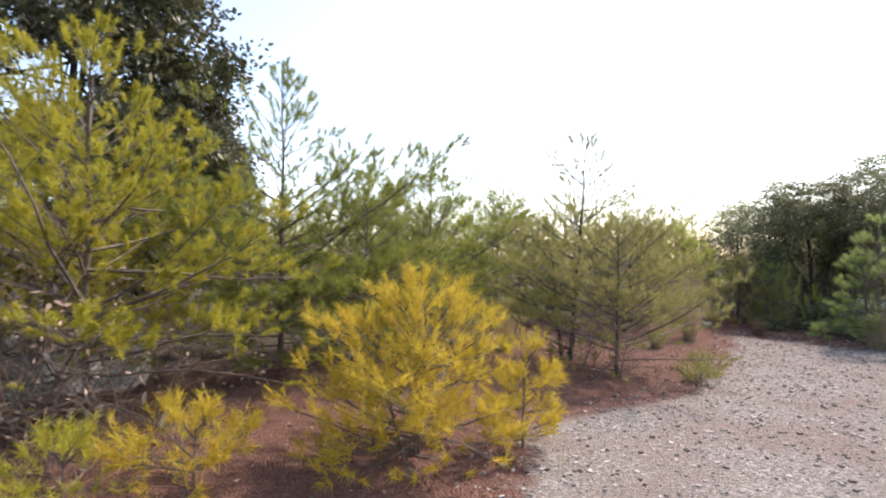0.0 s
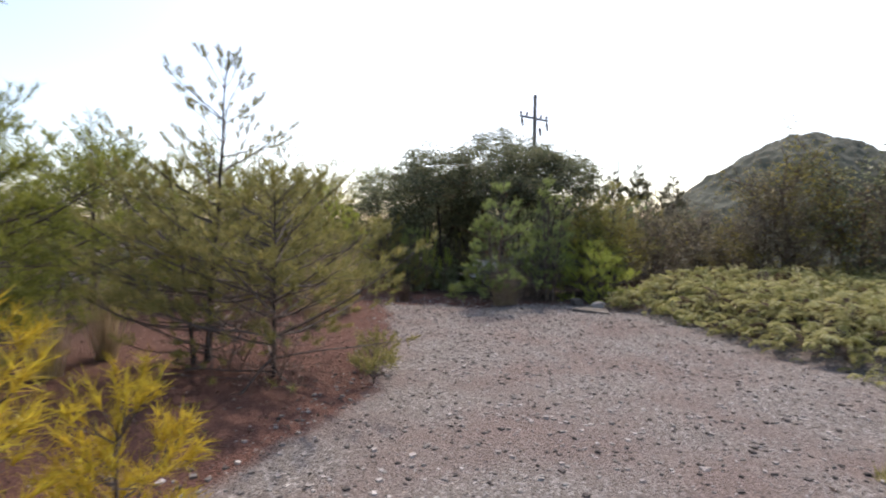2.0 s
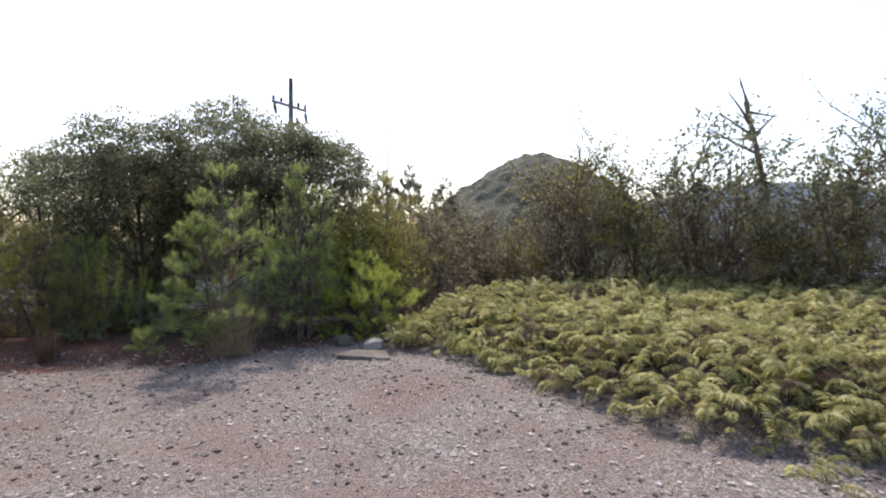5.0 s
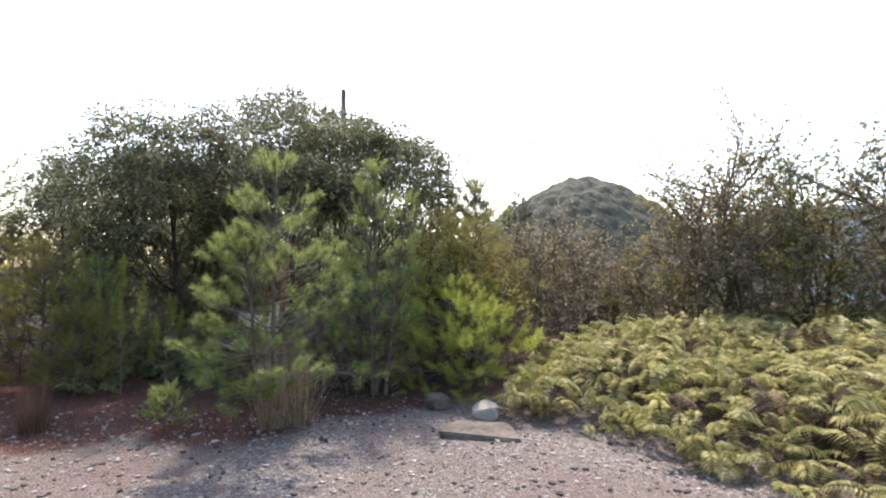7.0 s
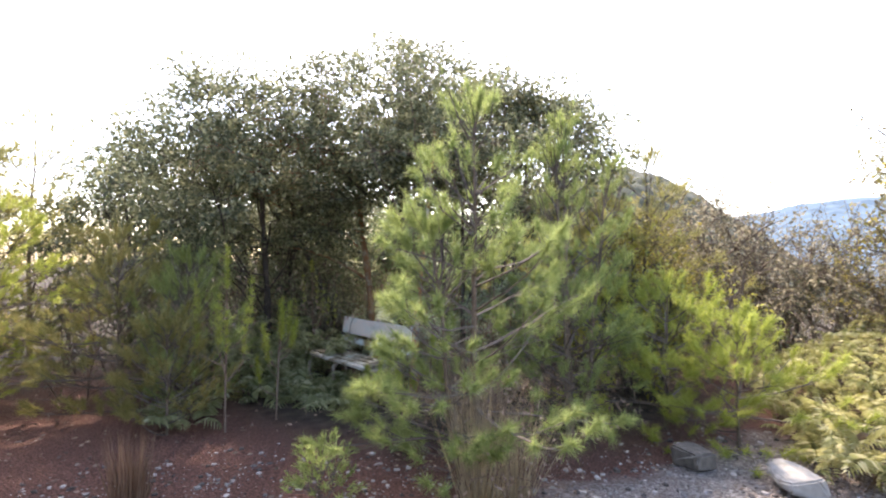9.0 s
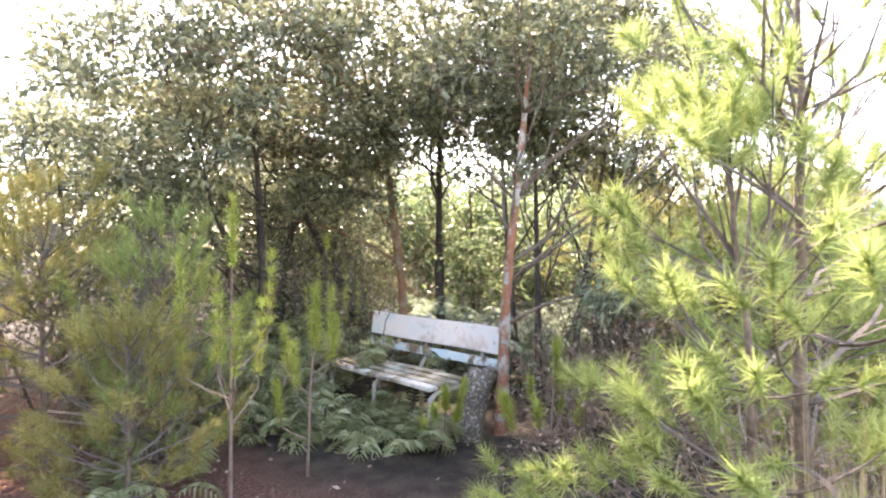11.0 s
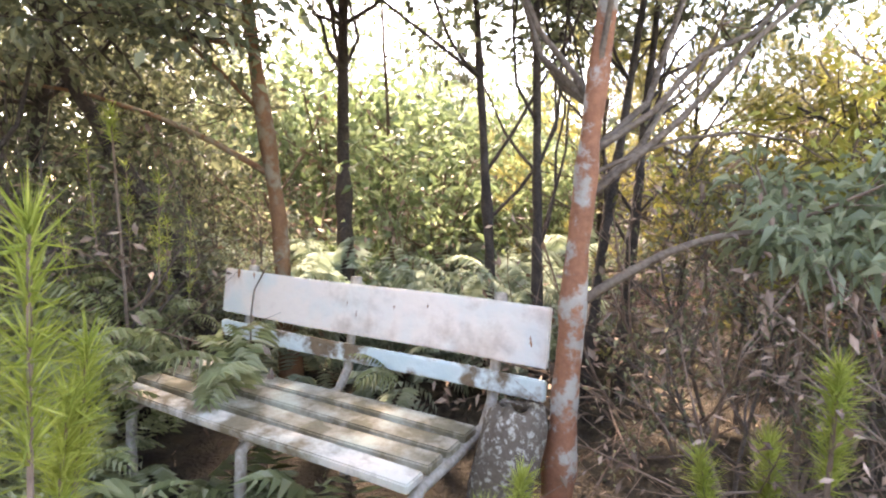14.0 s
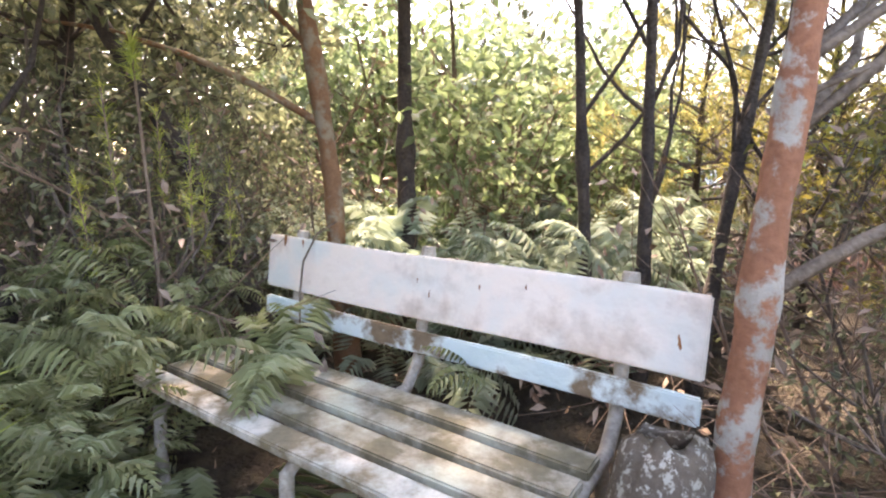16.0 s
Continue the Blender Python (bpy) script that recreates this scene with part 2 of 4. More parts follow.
# ---- plants ----
class Tufts:
    """Collects brush-like needle tufts and turns them into blades in one go."""
    def __init__(self):
        self.rows = []

    def add(self, p, d, shoot, count, spread=0.6):
        self.rows.append((*p, *d, shoot, count, spread))

    def geo(self, length, width, rng):
        a = np.array(self.rows)
        k = np.repeat(np.arange(len(a)), a[:, 7].astype(int))
        a = a[k]
        n = len(a)
        d = a[:, 3:6]
        base = a[:, :3] + d * (rng.random(n) * a[:, 6])[:, None]
        way = unit(d * rng.uniform(0.6, 1.1, (n, 1)) + rng.normal(size=(n, 3)) * a[:, 8:9])
        g = Geo()
        g.blades(base, way, length * rng.uniform(0.7, 1.15, n), width, rng)
        return g


def pine(name, m, height, spread, needle_mat, seed, label, whorl=0.30, bare=0.05, density=1.0, width=0.006, top_bare=0.25,
         bark=None, stems=((0, 0, 1.0),), group="", count=24, needle=0.10, low=0.02, wide_at=0.22, dead_low=0.0, shoot=0.12, gap=0.11, brush=0.6, open_share=0.7, taper=0.85, candles=0):
    """A young pine: stems, whorls of spreading limbs with side shoots, brush-like tufts of needles on every shoot."""
    rng = np.random.default_rng(seed)
    tree = thing(name, m, label, "tree", group)
    trunk, limbs, tufts = Geo(), Geo(), Tufts()
    up = np.array((0, 0, 1.0))
    for sx, sy, share in stems:
        h = height * share
        n = 14
        z = np.linspace(0, h, n)
        wob = np.cumsum(rng.normal(0, 0.010 * h / 3, (n, 2)), axis=0)
        line = np.column_stack([sx * (0.25 + 0.75 * z / h) + wob[:, 0], sy * (0.25 + 0.75 * z / h) + wob[:, 1], z])
        line[0, 2] = -0.08
        trunk.tube(line, np.linspace(0.010 * h + 0.006, 0.005, n), 8)

        def on(zz):
            return np.array([np.interp(zz, z, line[:, k]) for k in range(3)])

        zz = h * bare + 0.05
        while zz < h * 0.97:
            f = zz / h
            body = min(1, 0.55 + 0.45 * f / wide_at) if f < wide_at else (1 - (f - wide_at) / (1 - wide_at)) ** taper
            reach = spread * share * body + 0.10
            open_top = f > 1 - top_bare
            a0 = rng.random() * 6.28
            k = rng.integers(4, 7) if not open_top else rng.integers(3, 5)
            for b in range(k):
                az = a0 + b * 6.28 / k + rng.normal(0, 0.3)
                ln = reach * rng.uniform(0.55, 1.2)
                tilt = low + 0.8 * f ** 1.3 + rng.normal(0, 0.13)
                p = on(zz + rng.normal(0, 0.04))
                d = np.array((math.cos(az) * math.cos(tilt), math.sin(az) * math.cos(tilt), math.sin(tilt)))
                steps = 6
                pts, ways = [p], [d]
                for s in range(steps):
                    d = unit(d + up * (0.02 + 0.06 * f) + rng.normal(0, 0.08, 3))
                    p = p + d * ln / steps
                    pts.append(p)
                    ways.append(d)
                limbs.tube(pts, np.linspace(0.004 + 0.009 * ln, 0.003, steps + 1), 3, False)
                tufts.add(pts[-1], unit(ways[-1] + up * 0.3), shoot * 1.2, int(count * 1.4), brush)
                bald = f < dead_low
                for s in range(int((3 + 9 * ln) * density * (open_share if open_top else 1.0))):
                    q = rng.uniform(0.18, 1.0)
                    i = min(int(q * steps), steps - 1)
                    o = pts[i] + (pts[i + 1] - pts[i]) * (q * steps - i)
                    side = unit(np.cross(ways[i], up) * rng.choice((-1, 1)) * rng.uniform(0.5, 1.0) + ways[i] * 0.8 + up * rng.uniform(-0.12, 0.4))
                    sl = (0.10 + 0.42 * ln * (1.1 - q)) * rng.uniform(0.6, 1.2)
                    e = o + side * sl + up * sl * 0.12
                    limbs.tube([o, e], (0.004, 0.002), 3, False)
                    if bald and rng.random() < 0.75:
                        continue
                    tufts.add(e, unit(side + up * 0.6), shoot, count, brush)
                    for w in range(int(sl / gap)):
                        c = o + (e - o) * rng.uniform(0.25, 0.95)
                        dd = unit(side * 0.8 + up * 0.45 + rng.normal(0, 0.45, 3))
                        tufts.add(c + dd * 0.03, dd, shoot * 0.85, int(count * 0.8), brush)
            zz += whorl * rng.uniform(0.7, 1.2) * (1.2 if open_top else 0.75)
        top = on(h)
        tufts.add(top - up * 0.06, up, 0.16, count * 2, 0.35)
        for b in range(4):
            az = b * 1.57 + rng.random()
            d = unit(np.array((math.cos(az) * 0.6, math.sin(az) * 0.6, 1.0)))
            e = top - up * 0.08 + d * 0.14
            limbs.tube([top - up * 0.08, e], (0.004, 0.003), 3, False)
            tufts.add(e, d, 0.13, count, 0.35)
        for b in range(int(candles * share)):
            az, zc = rng.random() * 6.28, h * rng.uniform(0.72, 1.0)
            out = spread * share * (1.05 - zc / h) * rng.uniform(0.3, 1.5)
            o = on(zc) + np.array((math.cos(az) * out, math.sin(az) * out, 0.0))
            d = unit(np.array((math.cos(az) * 0.30, math.sin(az) * 0.30, 1.0)) + rng.normal(0, 0.12, 3))
            ln = rng.uniform(0.18, 0.40)
            limbs.tube([on(zc - 0.15), o, o + d * ln], (0.006, 0.005, 0.003), 4, False)
            tufts.add(o + d * ln * 0.55, d, ln * 0.5, count // 4, 0.25)
    part("trunk", trunk, bark or M_BARK_GREY, tree, smooth=True)
    tagged(part("wood", limbs, M_TWIG, tree), kind="stuff")
    part("crown", tufts.geo(needle, width, rng), needle_mat, tree)
    return tree


def branch(wood, tips, p, d, ln, r, level, rng, wobble=0.14, lift=0.06, kids=(3, 5), ratio=0.62, sides=6, start=0.3):
    steps = 6 if level > 1 else 4
    pts, ways = [np.array(p)], [np.array(d)]
    for s in range(steps):
        d = unit(d + rng.normal(0, wobble, 3) + np.array((0, 0, lift)))
        p = p + d * ln / steps
        pts.append(p)
        ways.append(d)
    if level:
        wood.tube(pts, np.linspace(r, r * 0.55, steps + 1), max(3, sides), False)
    else:
        wood.tube([pts[0], pts[2], pts[4]], (r, r * 0.65, r * 0.3), 3, False)
    if level == 0:
        for i in (1, 2, 3, 4):
            tips.append((pts[i], ways[i]))
        return
    for k in range(rng.integers(kids[0], kids[1] + 1)):
        q = rng.uniform(start, 1.0)
        i = min(int(q * steps), steps - 1)
        o = pts[i] + (pts[i + 1] - pts[i]) * (q * steps - i)
        side = unit(rng.normal(size=3) - ways[i] * 0.2)
        nd = unit(ways[i] * 0.75 + side * rng.uniform(0.6, 1.0))
        branch(wood, tips, o, nd, ln * ratio * rng.uniform(0.75, 1.2), r * 0.5, level - 1, rng, wobble, lift, kids, ratio, sides - 1, 0.2)
    tips.append((pts[-1], ways[-1]))


def leafy(name, m, stems, leaf_mat, seed, label, category="shrub", per_tip=10, leaf=(0.06, 0.026), scatter=0.07, level=2, kids=(5, 7),
          bark=None, ratio=0.55, lift=0.05, wobble=0.13, group="", drop_below=0.0, start=0.2, droop=0.15):
    """A broadleaved shrub. stems: (x, y, lean x, lean y, length, radius)."""
    rng = np.random.default_rng(seed)
    tree = thing(name, m, label, category, group)
    tips, leaves = [], Geo()
    for x, y, lx, ly, ln, r in stems:
        wood = Geo()
        branch(wood, tips, np.array((x, y, -0.1)), unit((lx, ly, 1.0)), ln, r, level, rng, wobble * 0.6, lift, kids, ratio, 5, start)
        part("stem", wood, bark or M_BARK_GREY, tree, smooth=True)
    P = np.array([t[0] for t in tips])
    D = np.array([t[1] for t in tips])
    keep = P[:, 2] > drop_below
    P, D = np.repeat(P[keep], per_tip, 0), np.repeat(D[keep], per_tip, 0)
    k = len(P)
    P = P + rng.normal(0, scatter, (k, 3))
    W = unit(D * 0.6 + rng.normal(size=(k, 3)))
    size = rng.uniform(0.6, 1.2, k)
    leaves.leaves(P, W, leaf[0] * size, leaf[1] * size, rng, droop)
    part("foliage", leaves, leaf_mat, tree)
    return tree


def crowned(name, m, trunk, centre, radii, clumps, leaf_mat, seed, label, per=230, leaf=(0.068, 0.033), clump=0.40, bark=None, group="",
            shell=0.5, floor_z=0.0, twigs=5, r0=0.06, flat=0.34, first=0.45, extra=(), limb_bark=None):
    """A broadleaved tree: trunk through the given points, limbs out to leaf clumps spread over an ellipsoid crown."""
    rng = np.random.default_rng(seed)
    tree = thing(name, m, label, "tree", group)
    wood, leaves = Geo(), Geo()
    trunk = np.array(trunk, float)
    t = np.linspace(0, 1, len(trunk))
    tt = np.linspace(0, 1, 16)
    line = np.column_stack([np.interp(tt, t, trunk[:, k]) for k in range(3)])
    line[1:-1] += np.cumsum(rng.normal(0, 0.05 * r0, (14, 3)), axis=0) * (1, 1, 0)
    fine = np.linspace(0, 1, 61)
    axis_line = np.column_stack([np.interp(fine, tt, line[:, k]) for k in range(3)])
    knots = 1 + np.clip(np.convolve(rng.normal(0, 0.16, 61), (0.3, 0.5, 0.3), "same"), -0.1, 0.22)
    wood.tube(axis_line, r0 * (1 - 0.72 * fine) * knots, 12)
    part("trunk", wood, bark or M_BARK_GREY, tree, smooth=True)
    limbs = Geo()
    for o, e, r in extra:
        o, e = np.array(o), np.array(e)
        q = np.linspace(0, 1, 10)[:, None]
        curve = o + (e - o) * q + np.array((0, 0, 0.12)) * np.sin(q * 3.1) + rng.normal(0, 0.012, (10, 3)) * q
        limbs.tube(curve, np.linspace(r, r * 0.35, 10), 7, False)
    made = 0
    P, W = [], []
    forks = []
    while made < clumps:
        u = unit(rng.normal(size=3))
        c = np.array(centre) + u * np.array(radii) * rng.uniform(shell, 1.0) ** 0.6
        if c[2] < floor_z:
            continue
        made += 1
        if forks and rng.random() < 0.72:
            near = np.array([f[0] for f in forks])
            pick = int(np.argmin(np.linalg.norm(near - c, axis=1) + 0.35 * np.abs(near[:, 2] - c[2] + 0.3)))
            o, rr = forks[pick][0], forks[pick][1] * 0.75
        else:
            o, rr = line[int(np.clip((first + (1 - first) * rng.random()) * 15, 0, 15))], r0 * 0.24
        gap = c - o
        ln = np.linalg.norm(gap)
        mid = o + gap * np.array((0.6, 0.6, 0.35)) + rng.normal(0, 0.08 * ln, 3)
        q = np.linspace(0, 1, 8)[:, None]
        curve = (1 - q) ** 2 * o + 2 * q * (1 - q) * mid + q * q * c
        curve[1:-1] += rng.normal(0, 0.012 * ln, (6, 3))
        rr = min(rr, 0.006 + 0.012 * ln)
        radius = np.linspace(rr, max(0.004, rr * 0.35), 8)
        limbs.tube(curve, radius, 5, False)
        forks += [(curve[k], radius[k]) for k in (2, 3, 4, 5)]
        size = clump * rng.uniform(0.7, 1.35)
        for k in range(twigs):
            d = unit(rng.normal(size=3) + u * 0.5 + np.array((0, 0, 0.2)))
            s = curve[rng.integers(4, 8)]
            e = s + d * size * rng.uniform(0.7, 1.3) * np.array((1, 1, flat + 0.12))
            limbs.tube([s, (s + e) / 2 + rng.normal(0, 0.02, 3), e], (0.006, 0.004, 0.002), 3, False)
            nn = per // (2 * twigs)
            a = rng.uniform(0.25, 1.1, (nn, 1))
            P.append(s + (e - s) * a + rng.normal(0, size * 0.19, (nn, 3)) * np.array((1, 1, flat)))
            W.append(unit(d + np.array((0, 0, 0.25)) + rng.normal(size=(nn, 3)) * 0.9))
        nn = per // 2
        shell_way = unit(rng.normal(size=(nn, 3)) + np.array((0, 0, 0.45)))
        P.append(c + shell_way * size * rng.uniform(0.45, 0.8, (nn, 1)) * np.array((1, 1, flat + 0.3)))
        W.append(unit(shell_way + rng.normal(size=(nn, 3)) * 0.7))
    tagged(part("limb_wood", limbs, limb_bark or bark or M_BARK_GREY, tree, smooth=True), kind="stuff")
    P, W = np.concatenate(P), np.concatenate(W)
    size = rng.uniform(0.65, 1.2, len(P))
    leaves.leaves(P, W, leaf[0] * size, leaf[1] * size, rng, 0.2)
    part("crown", leaves, leaf_mat, tree)
    return tree


def frond_shape(ln, rng, arch, pairs, wide):
    """An arching fern frond along +x with paired, tapering, drooping leaflets."""
    n = pairs + 1
    t = np.linspace(0, 1, n)
    elev = 1.15 - 1.75 * arch * t
    step = ln / pairs
    line = np.cumsum(np.column_stack([np.cos(elev), 0 * t, np.sin(elev)]) * step, axis=0)
    side = unit(np.array((0, 1.0, rng.normal(0, 0.25))))
    v, f = [], []
    for i in range(1, n):
        w = ln * wide * math.sin(math.pi * min(1, 0.16 + 0.84 * t[i])) ** 0.8 + 0.01
        fw = line[i] - line[i - 1]
        for s in (-1, 1):
            a, b = line[i - 1] + fw * 0.15, line[i] - fw * 0.12
            tip = line[i] + side * s * w + fw * 0.9 - np.array((0, 0, w * rng.uniform(0.25, 0.75)))
            mid = (a + b) / 2 + side * s * w * 0.5 + fw * 0.3 + np.array((0, 0, w * 0.05))
            k = len(v)
            v += [(a + b) / 2, mid + fw * 0.36, tip, mid - fw * 0.28]
            f += [(k, k + 1, k + 2), (k, k + 2, k + 3)]
    return np.array(v), np.array(f)


def fronds(g, P, lengths, rng, pairs=10, wide=0.36, tilt=0.45):
    """Many fronds at the points P, from a few shapes turned and scaled."""
    shapes = [frond_shape(1.0, rng, rng.uniform(0.7, 1.25), pairs, wide * rng.uniform(0.8, 1.2)) for k in range(16)]
    pick = rng.integers(0, 16, len(P))
    for s, (v, f) in enumerate(shapes):
        w = np.nonzero(pick == s)[0]
        if not len(w):
            continue
        az = rng.random(len(w)) * 6.28
        R = np.zeros((len(w), 3, 3))
        R[:, 0, 0], R[:, 0, 1], R[:, 1, 0], R[:, 1, 1], R[:, 2, 2] = np.cos(az), -np.sin(az), np.sin(az), np.cos(az), 1
        a = rng.normal(0, tilt, len(w))
        T = np.zeros((len(w), 3, 3))
        T[:, 1, 1], T[:, 0, 0], T[:, 0, 2], T[:, 2, 0], T[:, 2, 2] = 1, np.cos(a), np.sin(a), -np.sin(a), np.cos(a)
        V = np.einsum("nij,vj->nvi", R @ T, v) * np.asarray(lengths)[w][:, None, None] + np.asarray(P)[w][:, None]
        F = f[None] + (np.arange(len(w)) * len(v))[:, None, None]
        g.add(V.reshape(-1, 3), F.reshape(-1, 3))


def stalks(g, p, count, height, spread, rng, width=0.006):
    az = rng.random(count) * 6.28
    lean = np.abs(rng.normal(0, spread, count))
    base = np.asarray(p) + np.column_stack([np.cos(az), np.sin(az), 0 * az]) * rng.uniform(0, 0.12, count)[:, None]
    way = unit(np.column_stack([np.cos(az) * lean, np.sin(az) * lean, np.ones(count)]))
    g.blades(base, way, height * rng.uniform(0.5, 1.1, count), width, rng)


# ---- ground ----
GRAVEL = ((-0.2, -6), (0.3, 2.0), (1.0, 5.2), (2.1, 5.9), (3.0, 6.4), (4.2, 7.8), (5.8, 10.3), (7.0, 12.6), (7.9, 12.2), (8.7, 10.2),
          (9.5, 9.4), (10.9, 9.0), (10.5, 7.8), (9.5, 6.4), (8.8, 5.2), (8.6, 4.3), (8.8, 3.2), (9.0, 2.2), (9.2, -6))
FERNS = ((9.9, 8.6), (9.8, 7.6), (9.1, 6.4), (8.3, 5.2), (7.95, 4.3), (8.05, 3.1), (8.25, 2.0), (8.5, -5), (19, -6), (19.5, 3.0), (17.5, 8.0), (12.5, 9.2))


def inside(x, y, poly):
    """Signed distance to a polygon, positive inside."""
    x, y = np.asarray(x, float), np.asarray(y, float)
    d2, sign = np.full(x.shape, 1e9), np.full(x.shape, -1.0)
    for (ax, ay), (bx, by) in zip(poly, poly[1:] + poly[:1]):
        ex, ey = bx - ax, by - ay
        t = np.clip(((x - ax) * ex + (y - ay) * ey) / (ex * ex + ey * ey), 0, 1)
        d2 = np.minimum(d2, (x - ax - t * ex) ** 2 + (y - ay - t * ey) ** 2)
        cross = ((ay > y) != (by > y)) & (x < ex * (y - ay) / (ey + 1e-12 * (ey == 0)) + ax)
        sign = np.where(cross, -sign, sign)
    return np.sqrt(d2) * sign


def smooth(a, b, t):
    t = np.clip((t - a) / (b - a), 0, 1)
    return t * t * (3 - 2 * t)


def wave(x, y, s, k):
    return np.sin(x * s * 1.3 + y * s * 0.7 + k) * np.sin(y * s * 1.1 - x * s * 0.45 + 2.3 * k)


def height_at(x, y):
    x, y = np.asarray(x, float), np.asarray(y, float)
    z = -0.09 + 0.018 * wave(x, y, 1.1, 0.4) + 0.008 * wave(x, y, 4.1, 1.7) - 0.012 * np.clip(y - 7, 0, 12)
    z = z + 0.40 * smooth(0.0, 0.9, inside(x, y, FERNS)) + 0.10 * smooth(0.6, 2.5, inside(x, y, FERNS)) + 0.06 * wave(x, y, 1.6, 3.0) * smooth(0.3, 1.5, inside(x, y, FERNS))
    r = np.hypot(x - 5, y - 6)
    return z - 16 * smooth(20, 120, r) + 0.5 * wave(x, y, 0.12, 0.7) * smooth(18, 60, r)


def ground_material():
    m = bpy.data.materials.new("gravel_and_litter")
    m.use_nodes = True
    n, l = m.node_tree.nodes, m.node_tree.links
    b = n["Principled BSDF"]
    b.inputs["Roughness"].default_value = 0.95
    b.inputs["Specular IOR Level"].default_value = 0.15
    co = n.new("ShaderNodeTexCoord")

    def noise_node(scale, detail=5):
        k = n.new("ShaderNodeTexNoise")
        k.inputs["Scale"].default_value, k.inputs["Detail"].default_value = scale, detail
        l.new(co.outputs["Object"], k.inputs["Vector"])
        return k.outputs["Fac"]

    def ramp(value, lo, hi):
        k = n.new("ShaderNodeMapRange")
        k.inputs[1].default_value, k.inputs[2].default_value = lo, hi
        l.new(value, k.inputs[0])
        return k.outputs[0]

    def mixed(fac, a, c):
        k = n.new("ShaderNodeMix")
        k.data_type = "RGBA"
        l.new(fac, k.inputs[0])
        for s, v in ((6, a), (7, c)):
            if isinstance(v, tuple):
                k.inputs[s].default_value = (*v, 1)
            else:
                l.new(v, k.inputs[s])
        return k.outputs[2]

    grit = ramp(noise_node(60, 8), 0.35, 0.68)
    patch = ramp(noise_node(0.9, 4), 0.4, 0.65)
    pebbles = n.new("ShaderNodeTexVoronoi")
    pebbles.inputs["Scale"].default_value = 42
    l.new(co.outputs["Object"], pebbles.inputs["Vector"])
    bw = n.new("ShaderNodeSeparateColor")
    l.new(pebbles.outputs["Color"], bw.inputs[0])
    g1 = mixed(grit, (0.14, 0.12, 0.104), (0.32, 0.28, 0.25))
    g2 = mixed(ramp(bw.outputs[0], 0.6, 1.0), g1, (0.44, 0.40, 0.37))
    g3 = mixed(patch, g2, mixed(grit, (0.155, 0.115, 0.098), (0.335, 0.265, 0.235)))
    litter = mixed(grit, (0.075, 0.036, 0.028), (0.24, 0.125, 0.095))
    # dark tone for woodland soil, and for tree shade painted round the bench
    woods_and_shade = mixed(ramp(noise_node(6), 0.4, 0.6), (0.045, 0.035, 0.027), (0.085, 0.068, 0.05))
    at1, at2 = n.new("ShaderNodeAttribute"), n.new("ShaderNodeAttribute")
    at1.attribute_name, at2.attribute_name = "litter", "woods_and_shade"
    blend = n.new("ShaderNodeMath")
    blend.operation = "ADD"
    l.new(at1.outputs["Fac"], blend.inputs[0])
    l.new(ramp(noise_node(3.5, 6), 0.3, 1.4), blend.inputs[1])
    c1 = mixed(ramp(blend.outputs[0], 0.55, 0.95), g3, litter)
    c2 = mixed(at2.outputs["Fac"], c1, woods_and_shade)
    l.new(c2, b.inputs["Base Color"])
    bp = n.new("ShaderNodeBump")
    bp.inputs["Strength"].default_value, bp.inputs["Distance"].default_value = 0.9, 0.02
    hsum = n.new("ShaderNodeMath")
    hsum.operation = "SUBTRACT"
    l.new(grit, hsum.inputs[0])
    l.new(pebbles.outputs["Distance"], hsum.inputs[1])
    l.new(hsum.outputs[0], bp.inputs["Height"])
    l.new(bp.outputs[0], b.inputs["Normal"])
    return m


def axis(lo, hi, step, far):
    near = np.arange(lo, hi + step / 2, step)
    out = [step * 1.25 ** k for k in range(1, 60)]
    a = np.cumsum(out)
    a = a[a < far]
    return np.concatenate([lo - a[::-1], near, hi + a])


LITTER_SPOTS = ((2.3, 7.4, 1.3), (8.5, 10.9, 1.2), (7.6, 12.3, 1.4), (-1.2, 4.6, 1.5), (6.8, 13.2, 1.4), (9.8, 12.6, 1.8))


def build_ground():
    xs, ys = axis(-4, 14, 0.12, 2500), axis(-2, 16, 0.12, 2500)
    X, Y = np.meshgrid(xs, ys)
    Z = height_at(X, Y)
    nx, ny = len(xs), len(ys)
    i, j = np.meshgrid(np.arange(nx - 1), np.arange(ny - 1))
    q = (j * nx + i).ravel()
    me = bpy.data.meshes.new("ground")
    me.from_pydata(np.column_stack([X.ravel(), Y.ravel(), Z.ravel()]).tolist(), [], np.column_stack([q, q + 1, q + nx + 1, q + nx]).tolist())
    me.polygons.foreach_set("use_smooth", [True] * len(me.polygons))
    sd = inside(X, Y, GRAVEL)
    lit = smooth(0.35, -0.45, sd)
    for x, y, r in LITTER_SPOTS:
        lit = np.maximum(lit, smooth(r, r * 0.45, np.hypot(X - x, Y - y)))
    # round spots at the bench put tree shade into the ground colour
    woods_and_shade = np.maximum(np.maximum(smooth(-3.0, -7.0, sd), 1.0 * np.maximum(smooth(3.4, 2.2, np.hypot(X - 11.6, Y - 12.3)), smooth(2.5, 1.7, np.hypot(X - 10.9, Y - 12.7)))), smooth(0.0, 0.8, inside(X, Y, FERNS)))
    for key, val in (("litter", lit), ("woods_and_shade", woods_and_shade)):
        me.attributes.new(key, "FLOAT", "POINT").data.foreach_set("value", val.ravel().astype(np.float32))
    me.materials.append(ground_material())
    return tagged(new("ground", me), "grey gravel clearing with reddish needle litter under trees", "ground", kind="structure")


build_ground()


def on_ground(x, y):
    return float(height_at(x, y))


